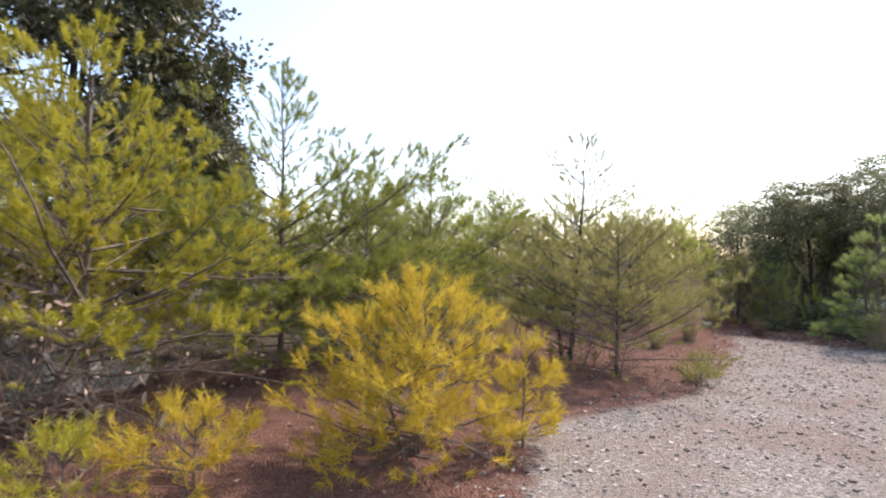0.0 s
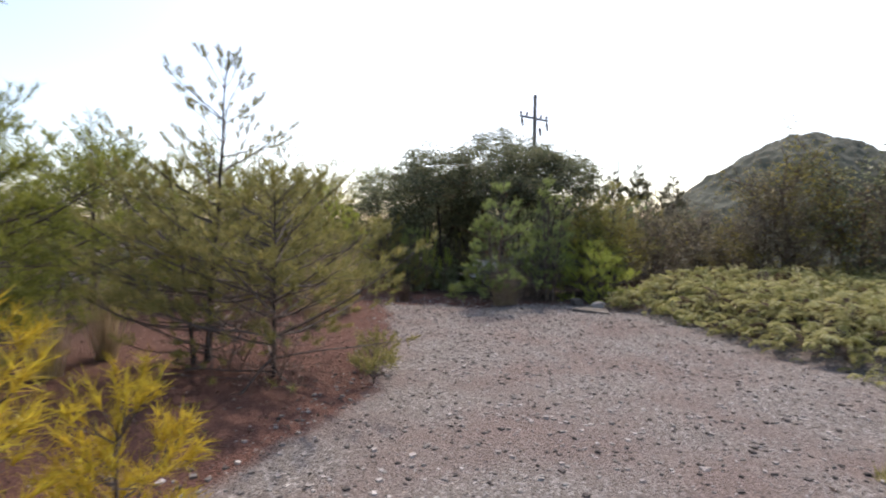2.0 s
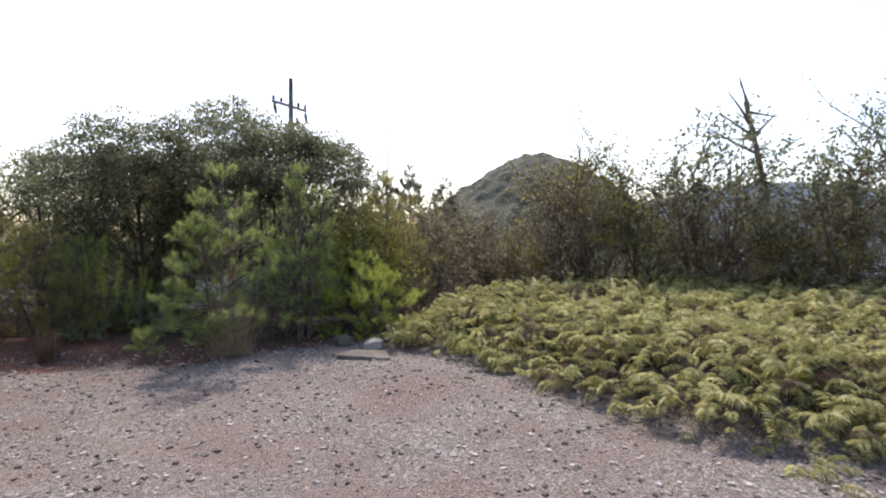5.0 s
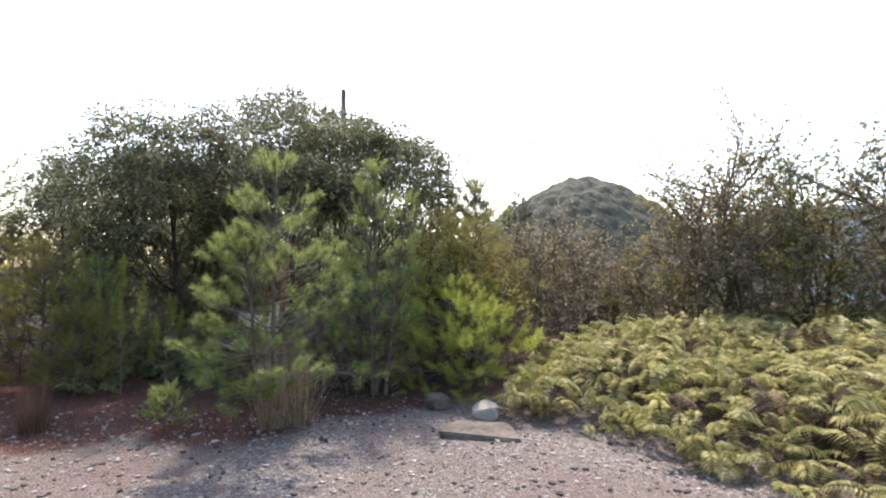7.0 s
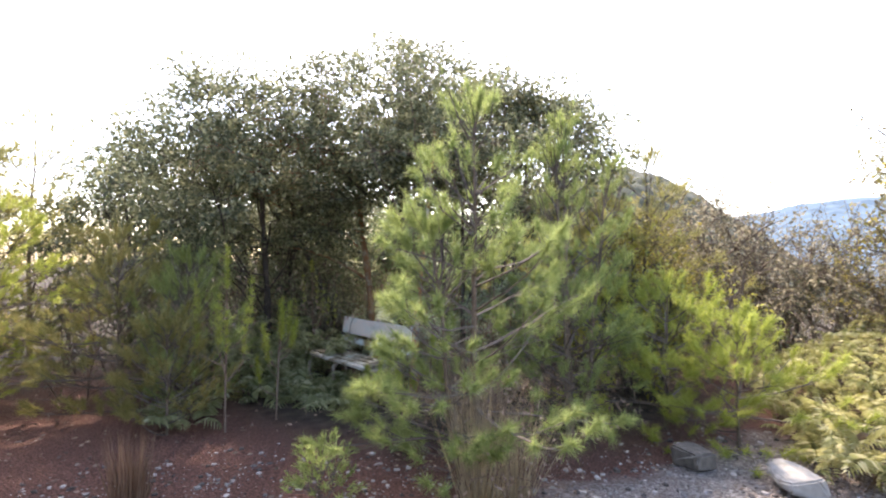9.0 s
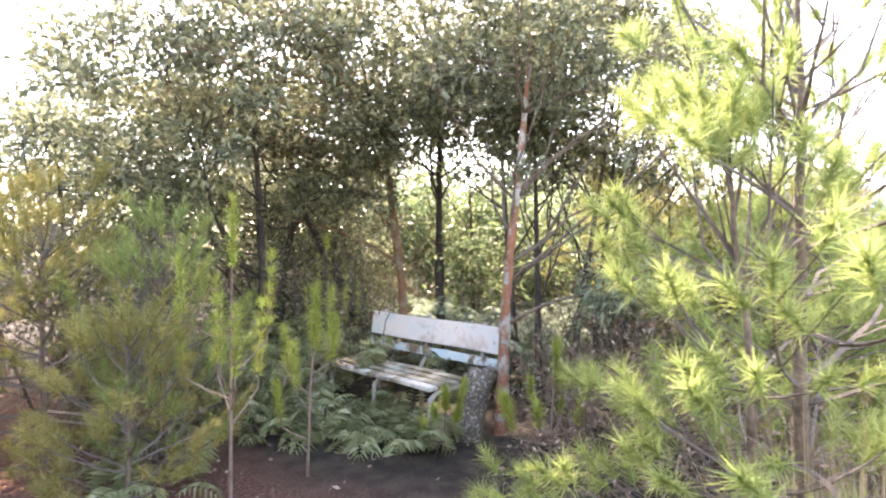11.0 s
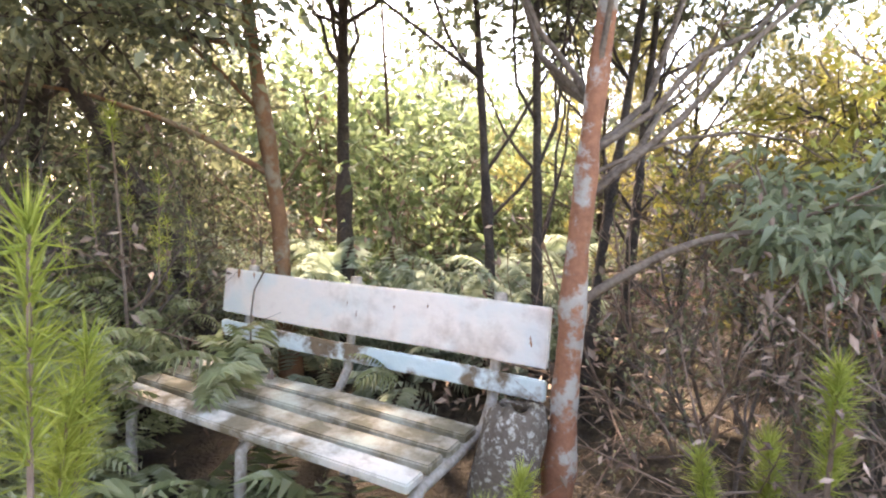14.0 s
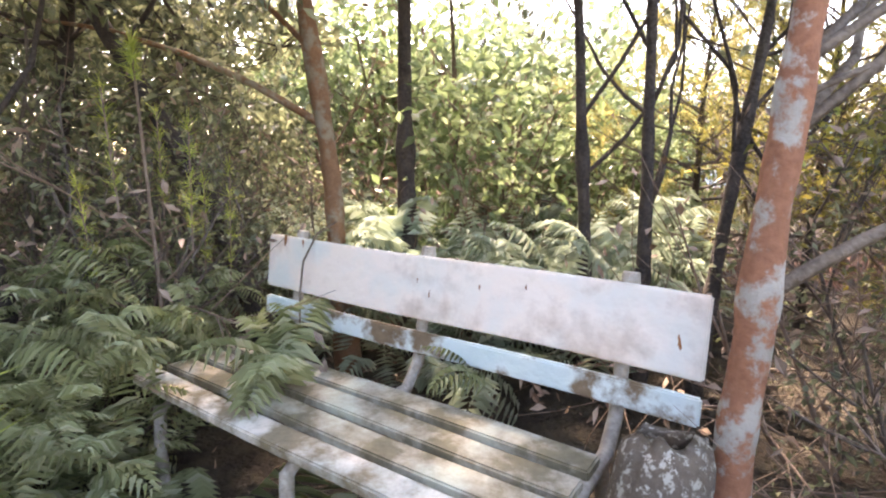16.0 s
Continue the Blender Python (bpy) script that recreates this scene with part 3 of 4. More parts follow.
def at(x, y, turn=0, dz=0):
    return pose(x, y, on_ground(x, y) + dz, 0, 0, turn)


# ---- loose stones and litter ----
def scatter_stones(name, count, sizes, seed, label, mat, region):
    """Angular pebbles, lying thicker on the gravel than off it."""
    rng = np.random.default_rng(seed)
    bm = bmesh.new()
    bmesh.ops.create_cube(bm, size=1.4)
    v1 = np.array([q.co for q in bm.verts])
    f1 = np.array([[w.index for w in q.verts] for q in bm.faces])
    bm.free()
    x, y = rng.uniform(region[0], region[1], count * 3), rng.uniform(region[2], region[3], count * 3)
    ok = inside(x, y, GRAVEL) > -0.1 - 0.6 * rng.random(len(x))
    x, y = x[ok][:count], y[ok][:count]
    n = len(x)
    s = sizes[0] * (sizes[1] / sizes[0]) ** (rng.random(n) ** 3.0)
    v = v1[None] * rng.uniform(0.55, 1.35, (n, 8, 3)) * np.stack([s, s * rng.uniform(0.6, 1, n), s * rng.uniform(0.35, 0.7, n)], 1)[:, None] / 2
    a = rng.random(n) * 6.28
    R = np.zeros((n, 3, 3))
    R[:, 0, 0], R[:, 0, 1], R[:, 1, 0], R[:, 1, 1], R[:, 2, 2] = np.cos(a), -np.sin(a), np.sin(a), np.cos(a), 1
    v = np.einsum("nij,nvj->nvi", R, v) + np.stack([x, y, height_at(x, y) + s * 0.05], 1)[:, None]
    g = Geo()
    g.add(v.reshape(-1, 3), (f1[None] + (np.arange(n) * 8)[:, None, None]).reshape(-1, 4))
    return tagged(new(name, g.mesh(name, mat)), label, "gravel", kind="stuff")


scatter_stones("gravel", 14000, (0.012, 0.060), 5, "small angular grey and brown pebbles strewn over gravel", M_STONE, (-1, 11, 2, 14))
scatter_stones("dark_gravel", 6500, (0.012, 0.062), 6, "scattered dark stones and bits of bark on gravel", M_STONE_DARK, (-1, 11, 2, 14))
scatter_stones("pale_gravel", 1800, (0.012, 0.06), 7, "scattered pale stones on gravel", M_ROCK_PALE, (-1, 11, 2, 14))


def scatter_litter(seed):
    rng = np.random.default_rng(seed)
    n = 5200
    x, y = rng.uniform(-4, 11.5, n), rng.uniform(2.5, 15, n)
    sd = inside(x, y, GRAVEL)
    lit = sd < -0.15
    for a, b, r in LITTER_SPOTS:
        lit |= np.hypot(x - a, y - b) < r * 0.85
    lit |= rng.random(n) < 0.06
    x, y = x[lit], y[lit]
    g = Geo()
    base = np.column_stack([x, y, height_at(x, y) + 0.008])
    way = unit(np.column_stack([rng.normal(size=(len(x), 2)), rng.uniform(-0.05, 0.25, len(x))]))
    g.leaves(base, way, rng.uniform(0.025, 0.07, len(x)), rng.uniform(0.012, 0.03, len(x)), rng)
    return tagged(new("fallen_leaves", g.mesh("fallen_leaves", M_LITTER)), "dry reddish brown leaves lying on the soil", "leaf litter", kind="stuff")


scatter_litter(8)


def rock(m, size, mat, seed, label):
    rng = np.random.default_rng(seed)
    bm = bmesh.new()
    for k in range(26):
        u = rng.uniform(-1, 1, 3)
        u = u / max(abs(u)) * rng.uniform(0.86, 1.0)
        bm.verts.new(Vector(u * np.array(size) / 2))
    bmesh.ops.convex_hull(bm, input=bm.verts)
    bmesh.ops.delete(bm, geom=[v for v in bm.verts if not v.link_faces], context="VERTS")
    bmesh.ops.dissolve_limit(bm, angle_limit=0.20, verts=bm.verts, edges=bm.edges)
    bmesh.ops.bevel(bm, geom=list(bm.edges), offset=0.012, segments=2, affect="EDGES")
    bmesh.ops.triangulate(bm, faces=bm.faces)
    bmesh.ops.subdivide_edges(bm, edges=[e for e in bm.edges if e.calc_length() > 0.06], cuts=2, use_grid_fill=True)
    off = Vector(rng.uniform(-50, 50, 3))
    for v in bm.verts:
        v.co += v.co.normalized() * 0.012 * noise.noise(v.co * 9 + off)
    me = bpy.data.meshes.new("rock")
    bm.to_mesh(me)
    bm.free()
    me.materials.append(mat)
    ob = new("rock", me)
    ob.matrix_world = m
    return tagged(ob, label, "rock")


rock(at(9.30, 8.55, 110, 0.0), (0.80, 0.46, 0.12), M_ROCK, 1, "flat brown slab of rock lying tilted on gravel")
rock(at(9.75, 8.72, 20, 0.09), (0.42, 0.28, 0.13), M_ROCK_PALE, 2, "pale grey angular block of rock on gravel")
rock(at(9.85, 9.35, 60, 0.06), (0.30, 0.26, 0.18), M_ROCK, 3, "brown angular rock at the edge of bushes")
rock(at(6.85, 13.75, 10, 0.05), (0.30, 0.24, 0.16), M_ROCK_PALE, 4, "small pale grey stone on red soil")
rock(at(-5.3, 6.6, 30, 0.15), (3.2, 1.7, 1.1), M_ROCK_PALE, 6, "large pale grey boulder behind pine branches")

# ---- bench ----
BENCH = pose(10.385, 12.98, -0.143, 0, 0, 254.2)      # local x along the bench, local -y to its front


def bench():
    L = 1.60
    b = thing("bench", BENCH, "weathered white park bench with peeling paint and mossy slats", "bench")
    lean = pose(0, 0.0, 0.0, -8, 0, 0)

    def plank(name, lo, hi, mat, label="", m=None):
        bm = bmesh.new()
        bmesh.ops.create_cube(bm, size=1)
        for v in bm.verts:
            v.co = Vector([lo[k] + (v.co[k] + 0.5) * (hi[k] - lo[k]) for k in range(3)])
        bmesh.ops.subdivide_edges(bm, edges=[e for e in bm.edges if abs(e.verts[0].co.x - e.verts[1].co.x) > 0.5], cuts=15)
        for v in bm.verts:
            v.co.z += 0.003 * math.sin(v.co.x * 5 + lo[1] * 40)
        bmesh.ops.bevel(bm, geom=[e for e in bm.edges if len(e.link_faces) == 2 and e.calc_face_angle(0) > 1], offset=0.005, segments=2, affect="EDGES")
        if m is not None:
            bm.transform(m)
        me = bpy.data.meshes.new(name)
        bm.to_mesh(me)
        bm.free()
        me.materials.append(mat)
        return part(name, me, mat, b, label)

    plank("back_board", (-L / 2, -0.012, 0.575), (L / 2, 0.012, 0.78), M_PAINT, "wide white board with rust streaks", lean)
    plank("back_slat", (-L / 2, -0.012, 0.465), (L / 2, 0.012, 0.535), M_PAINT_BLUE, "narrow slat in flaking pale blue paint", lean)
    for k in range(4):
        y = -0.48 + k * 0.112
        plank("seat_slat", (-L / 2 + 0.02, y, 0.355), (L / 2 - 0.19, y + 0.085, 0.385), M_SLAT if k else M_SLAT_FRONT, "mossy slat with flaking paint" if k else "front slat with patches of white paint")
    for x in (-0.66, -0.05, 0.6):
        post = Geo()
        pts = [(x, 0.146, 0.77), (x, 0.119, 0.6), (x, 0.085, 0.42), (x, 0.02, 0.345), (x, -0.2, 0.335), (x, -0.40, 0.335), (x, -0.46, 0.30), (x, -0.47, 0.15), (x, -0.47, -0.06)]
        post.tube(pts, [0.02] * len(pts), 10)
        post.tube([(x, -0.02, 0.34), (x, 0.04, 0.15), (x, 0.05, -0.06)], [0.02] * 3, 10)
        part("frame", post, M_STEEL, b, "bent steel tube leg in pale paint", smooth=True)
        cap = Geo()
        cap.tube([(x, 0.144, 0.765), (x, 0.147, 0.795)], [0.026, 0.022], 12)
        part("post_cap", cap, M_STEEL, b)
    for x, z, s in ((-0.70, 0.765, 0.03), (-0.60, 0.765, 0.022), (0.0, 0.66, 0.016), (0.18, 0.71, 0.010), (0.74, 0.66, 0.02), (-0.05, 0.70, 0.01), (0.33, 0.73, 0.009)):
        g = Geo()
        rng = np.random.default_rng(int(abs(x) * 1000) + 3)
        ang = np.linspace(0, 6.28, 13)[:-1]
        rr = s * 0.6 * rng.uniform(0.35, 1.25, 12)
        pts = [(x + math.cos(a) * r * 0.5, -0.0145, z + math.sin(a) * r * 1.7) for a, r in zip(ang, rr)]
        g.add([tuple(lean @ Vector(p)) for p in pts], [list(range(12))])
        part("rust_stain", g, M_RUST, b, "rust stain")
    return b


bench()


def stump(m):
    t = thing("log", m, "short dark log with lichen standing against the bench", "log")
    g = Geo()
    n = 20
    rng = np.random.default_rng(4)
    z = np.linspace(0, 0.58, n)
    taper = np.where(z > 0.52, 1 - ((z - 0.52) / 0.06) ** 2 * 0.4, 1.0)
    g.tube([(0.012 * math.sin(k * 0.5), 0.01 * math.cos(k * 0.7), z[k]) for k in range(n)], 0.098 * taper, 40)
    v = np.concatenate(g.v)
    v = np.array([p * np.array((1, 1, 1)) * (1 + 0.06 * noise.noise(Vector((p[0] * 32, p[1] * 32, p[2] * 9))) * (1 if 0.0 < p[2] else 0)) for p in v])
    g.v = [v]
    part("bark", g, M_LOG, t, smooth=True)


stump(BENCH @ pose(0.735, -0.235, -0.06, -14, 2, 0))

# ---- trees round the bench ----
crowned("tree", at(10.15, 12.13), [(0, 0.02, -0.1), (0, -0.01, 0.7), (0.03, -0.06, 1.4), (0.12, -0.2, 3.0)], (0.7, -0.2, 3.1), (1.5, 1.5, 0.75), 44, M_LEAF_DARK, 21,
        "slender tree with orange-grey bark at the bench's end", bark=M_BARK_RED, limb_bark=M_BARK_GREY, r0=0.056, floor_z=2.2, first=0.55,
        extra=(((0, -0.02, 0.80), (0.35, -0.85, 0.98), 0.017), ((0.05, -0.10, 1.75), (0.6, -0.7, 2.3), 0.013), ((0.02, -0.05, 1.2), (0.5, -0.9, 1.25), 0.008)))
crowned("tree", at(11.31, 13.73), [(0, 0, -0.1), (-0.03, 0.04, 1.0), (-0.14, 0.14, 2.2), (-0.25, 0.2, 3.2)], (-0.7, 0.5, 2.9), (1.7, 1.6, 0.8), 54, M_LEAF_DARK, 22,
        "leaning tree with reddish brown bark behind the bench", bark=M_BARK_BROWN, limb_bark=M_BARK_BROWN, first=0.6, r0=0.062, floor_z=1.9,
        extra=(((-0.04, 0.06, 1.25), (-0.5, 1.5, 1.75), 0.02), ((-0.08, 0.1, 1.6), (-0.2, 1.3, 2.4), 0.016)))
crowned("tree", at(11.67, 13.52), [(0, 0, -0.1), (0.0, 0.02, 1.5), (0.02, 0.0, 3.6)], (-0.3, -0.1, 3.6), (1.7, 1.6, 0.85), 60, M_LEAF_DARK, 23,
        "straight dark-barked tree behind the bench", bark=M_BARK_DARK, r0=0.065, floor_z=2.2, first=0.62)
for k, (x, y, lx, ly) in enumerate(((11.35, 12.28, 0.15, 0.1), (11.5, 12.05, 0.4, -0.35), (11.55, 11.85, 0.4, -0.2), (11.4, 12.5, 0.0, 0.2))):
    crowned("tree", at(x, y), [(0, 0, -0.1), (lx * 0.3, ly * 0.3, 0.9), (lx, ly, 2.8)], (lx, ly, 2.9), (1.25, 1.25, 0.8), 27, M_LEAF_DARK, 24 + k,
            "thin dark stem in a clump behind the bench", bark=M_BARK_DARK, r0=0.045, floor_z=1.7, group="clump of dark stems")
crowned("tree", at(10.5, 15.0), [(0, 0, -0.1), (-0.25, -0.25, 1.2), (-0.6, -0.5, 3.2)], (-0.7, -0.5, 2.7), (1.5, 1.3, 1.3), 70, M_LEAF_DARK, 29,
        "dark leaning evergreen tree beside the bench", bark=M_BARK_DARK, r0=0.06, floor_z=1.4, first=0.3)
crowned("tree", at(11.2, 15.6), [(0, 0, -0.1), (-0.2, -0.35, 1.2), (-0.4, -1.0, 2.6)], (-0.3, -0.6, 2.3), (1.6, 1.4, 1.0), 60, M_LEAF_DARK, 30,
        "dark leaning evergreen tree beside the bench", bark=M_BARK_DARK, r0=0.06, floor_z=1.3, first=0.3)
crowned("tree", at(10.9, 17.8), [(0, 0, -0.1), (0, 0, 2.0), (0.1, 0, 3.3)], (0, 0, 2.4), (1.9, 1.8, 1.5), 70, M_LEAF_DARK, 28,
        "dark evergreen tree beyond young pines", bark=M_BARK_DARK, r0=0.07, floor_z=0.5, first=0.2)

for k, (x, y, hh) in enumerate(((12.3, 15.9, 2.6), (12.8, 17.2, 3.0), (9.6, 17.3, 2.8), (13.6, 16.2, 2.8), (11.2, 16.6, 2.4))):
    crowned("tree", at(x, y), [(0, 0, -0.1), (0.1, 0, 1.2), (0.0, 0.1, hh)], (0, 0, hh * 0.58), (1.15, 1.15, hh * 0.5), 42, M_LEAF_DARK, 130 + k,
            "low dark evergreen tree behind the bench", bark=M_BARK_DARK, r0=0.05, floor_z=0.15, first=0.05, group="low evergreens behind the bench", leaf=(0.085, 0.042), per=150)

crowned("tree", at(11.25, 14.1), [(0, 0, -0.1), (-0.12, 0.25, 0.8), (-0.3, 0.75, 1.8), (-0.4, 1.1, 3.0)], (-0.4, 1.0, 3.0), (1.0, 1.0, 0.6), 14, M_LEAF_DARK, 36,
        "dark rough trunk leaning away from the bench", bark=M_BARK_DARK, r0=0.07, floor_z=2.3, first=0.4, per=110)
for k, (x, y, h) in enumerate(((12.7, 11.3, 2.6), (13.4, 11.9, 2.9), (12.4, 10.3, 2.7))):
    pine("pine_tree", at(x, y), h, 1.15, M_NEEDLE_OLIVE, 171 + k, "dry olive pine with many bare twigs behind the bench", density=0.7, whorl=0.3, count=26, dead_low=0.45, width=0.006, group="dry pines behind the bench", bark=M_BARK_DARK)

# undergrowth behind and beside the bench
rngu = np.random.default_rng(91)
ug1 = leafy("shrub", at(12.6, 13.2), [(0, 0, 0.1, 0, 1.5, 0.018), (0.1, 0.1, 0.4, 0.2, 1.3, 0.015), (-0.1, 0.1, -0.3, 0.2, 1.4, 0.015)], M_LEAF_BRIGHT, 92,
            "sunlit bright green shrub behind the bench", per_tip=6, leaf=(0.095, 0.045), group="undergrowth behind the bench")
ug2 = leafy("shrub", at(11.3, 14.6), [(0, 0, -0.1, 0.2, 1.2, 0.016), (0.1, 0.1, 0.5, -0.2, 1.2, 0.015), (-0.1, 0.1, -0.5, 0.1, 1.1, 0.015)], M_LEAF_DARK, 93,
            "dark twiggy shrub in the shade of trees", per_tip=3, leaf=(0.05, 0.024), group="undergrowth behind the bench", bark=M_TWIG)
for k in range(20):
    x, y = rngu.uniform(13.0, 16.5), rngu.uniform(11.8, 17.5)
    copy_thing(ug1, at(x, y, rngu.random() * 360) @ Matrix.Scale(rngu.uniform(0.8, 1.7), 4))
for x, y, s in ((10.9, 14.5, 0.8), (11.3, 14.9, 1.0), (11.6, 14.3, 0.7), (10.7, 14.6, 0.9), (10.2, 15.3, 1.0), (9.5, 15.6, 1.0), (11.0, 15.4, 1.1), (11.9, 14.6, 0.8), (9.9, 16.4, 1.2), (11.3, 11.3, 0.8), (10.9, 10.9, 0.9), (11.8, 10.6, 1.0), (9.2, 15.0, 0.8), (9.0, 16.2, 1.1), (8.9, 17.2, 1.2), (10.6, 11.5, 0.6)):
    copy_thing(ug2, at(x, y, rngu.random() * 360) @ Matrix.Scale(s, 4))

crowned("tree", at(12.35, 13.45), [(0, 0, -0.1), (0.02, 0.03, 1.5), (0.0, 0.1, 2.9)], (0, 0.1, 2.6), (0.7, 0.7, 0.6), 14, M_LEAF_BRIGHT, 160,
        "thin greenish stem behind the bench", bark=M_BARK_GREY, r0=0.024, floor_z=1.9, first=0.5, per=110)

leafy("shrub", at(10.55, 11.3), [(0, 0, -0.10, 0.15, 1.25, 0.012), (0.05, 0.0, -0.25, -0.2, 1.2, 0.011), (0, 0.05, 0.15, -0.3, 1.2, 0.011)], M_LEAF_GREY, 95,
      "shrub with drooping grey-green leaves near the bench's end", per_tip=4, leaf=(0.075, 0.024), kids=(6, 7), ratio=0.33, start=0.72, drop_below=0.95, droop=0.5, scatter=0.04, bark=M_TWIG_PALE)

# bare twigs to the right of the bench
tw = leafy("shrub", at(10.5, 11.2), [(0, 0, -0.5, 0.2, 0.8, 0.010), (0.1, 0.1, 0.6, 0.4, 0.9, 0.010), (-0.1, 0.1, -0.7, -0.5, 0.8, 0.009)], M_LITTER, 94,
           "leafless tangle of thin grey twigs", per_tip=1, leaf=(0.05, 0.02), group="bare twigs by the bench", bark=M_TWIG_PALE, kids=(5, 7), ratio=0.7, start=0.1)
for x, y, s in ((9.9, 11.4, 0.8), (10.2, 10.8, 1.0), (9.5, 11.1, 0.7), (10.9, 11.6, 1.1), (9.6, 15.3, 1.3), (10.3, 15.9, 1.5), (10.9, 14.9, 1.3), (9.0, 14.6, 1.0), (8.3, 15.4, 1.2), (9.0, 10.6, 0.8), (8.8, 10.2, 0.7), (12.5, 13.1, 1.3), (12.7, 13.9, 1.6), (12.3, 14.6, 1.3), (-3.6, 4.9, 1.6), (-4.3, 5.2, 1.8), (-3.0, 5.1, 1.3), (-4.8, 6.0, 2.0), (2.2, 8.3, 1.0), (2.6, 7.6, 0.9)):
    copy_thing(tw, at(x, y, rngu.random() * 360) @ Matrix.Scale(s, 4))

# ---- pines of the clearing ----
pine("pine_tree", at(-0.22, 4.5), 1.46, 1.1, M_NEEDLE_GOLD, 31, "young golden-yellow pine at the edge of the gravel", stems=((0, 0, 0.85), (0.1, 0.1, 1.0), (-0.4, 0.05, 0.75)), density=0.5, wide_at=0.12, count=34, shoot=0.13, brush=0.5)
pine("pine_tree", at(-1.75, 3.8), 0.42, 0.45, M_NEEDLE_GOLD, 47, "low golden-yellow pine sapling on brown litter", density=1.1, whorl=0.22)
pine("pine_tree", at(-2.55, 3.6), 0.30, 0.35, M_NEEDLE_YELLOW, 48, "low yellow-green pine sapling on brown litter", density=1.1, whorl=0.22)
pine("pine_tree", at(0.72, 4.7), 0.8, 0.3, M_NEEDLE_GOLD, 49, "slim golden pine sapling at the edge of the gravel", density=1.0, whorl=0.22)
pine("pine_tree", at(-3.57, 5.33), 3.7, 2.45, M_NEEDLE_YELLOW, 32, "tall yellow-green pine with bare lower twigs", density=0.62, dead_low=0.13, count=80, shoot=0.13, gap=0.2, brush=0.6, needle=0.075, width=0.0065)
pine("pine_tree", at(-5.0, 6.0), 3.9, 1.9, M_NEEDLE_YELLOW, 50, "tall yellow-green pine beside another", density=0.9, count=26, dead_low=0.15)
pine("pine_tree", at(-2.55, 8.38), 4.5, 3.1, M_NEEDLE_GREEN, 33, "tall green pine with a thin open top", density=0.7, top_bare=0.5, open_share=0.4, taper=1.1, width=0.007, count=60, shoot=0.14, gap=0.2, brush=0.55, wide_at=0.3)
pine("pine_tree", at(-1.1, 7.7), 2.4, 1.5, M_NEEDLE_GREEN, 56, "bushy green pine beside a taller one", density=0.7, width=0.007, count=34, shoot=0.15, gap=0.16, brush=0.5)
pine("pine_tree", at(-0.3, 10.6), 3.6, 2.2, M_NEEDLE_GREEN, 34, "green pine with a thin leader", top_bare=0.4, density=0.9, width=0.008)
pine("pine_tree", at(2.05, 8.75), 3.6, 1.6, M_NEEDLE_OLIVE, 35, "olive-green pine with an open crown on red litter", top_bare=0.5, density=0.55, dead_low=0.2, count=60, shoot=0.11, gap=0.2, brush=0.6, needle=0.08, stems=((0.3, 0.1, 1.0), (-0.3, 0.2, 0.6)), bark=M_BARK_DARK)
pine("pine_tree", at(2.55, 7.75), 2.15, 1.75, M_NEEDLE_OLIVE, 36, "small spreading olive pine on red litter", density=0.55, dead_low=0.12, count=60, shoot=0.11, gap=0.2, brush=0.6, needle=0.08, bark=M_BARK_DARK)
pine("pine_tree", at(8.55, 10.42), 2.45, 0.96, M_NEEDLE_FRESH, 37, "fresh green pine with upright candles beside the gravel", stems=((0.05, 0.0, 1.0), (-0.18, 0.22, 0.68)),
     density=0.36, count=150, needle=0.09, shoot=0.10, gap=0.26, brush=0.75, width=0.0034, whorl=0.36, top_bare=0.3, bare=0.12, candles=16)
pine("pine_tree", at(10.0, 10.3), 2.65, 0.62, M_NEEDLE_FRESH, 57, "slender pine with bare upright candles behind another", stems=((0.1, 0.1, 1.0), (0.3, -0.25, 0.86), (-0.1, 0.15, 0.9)),
     density=0.32, count=120, needle=0.085, shoot=0.11, gap=0.26, brush=0.5, width=0.0034, whorl=0.40, top_bare=0.45, bare=0.14, candles=14, low=0.25)
pine("pine_tree", at(5.62, 2.28), 0.42, 0.34, M_NEEDLE_GREEN, 38, "small bushy yellow-green pine on the gravel", density=2.0, whorl=0.13, count=60, shoot=0.10, brush=0.65, needle=0.08, bare=0.0, width=0.004)
pine("pine_tree", at(7.92, 11.17), 0.26, 0.08, M_NEEDLE_FRESH, 39, "tiny pine seedling on red litter", density=1.0, whorl=0.12, needle=0.05, shoot=0.07)


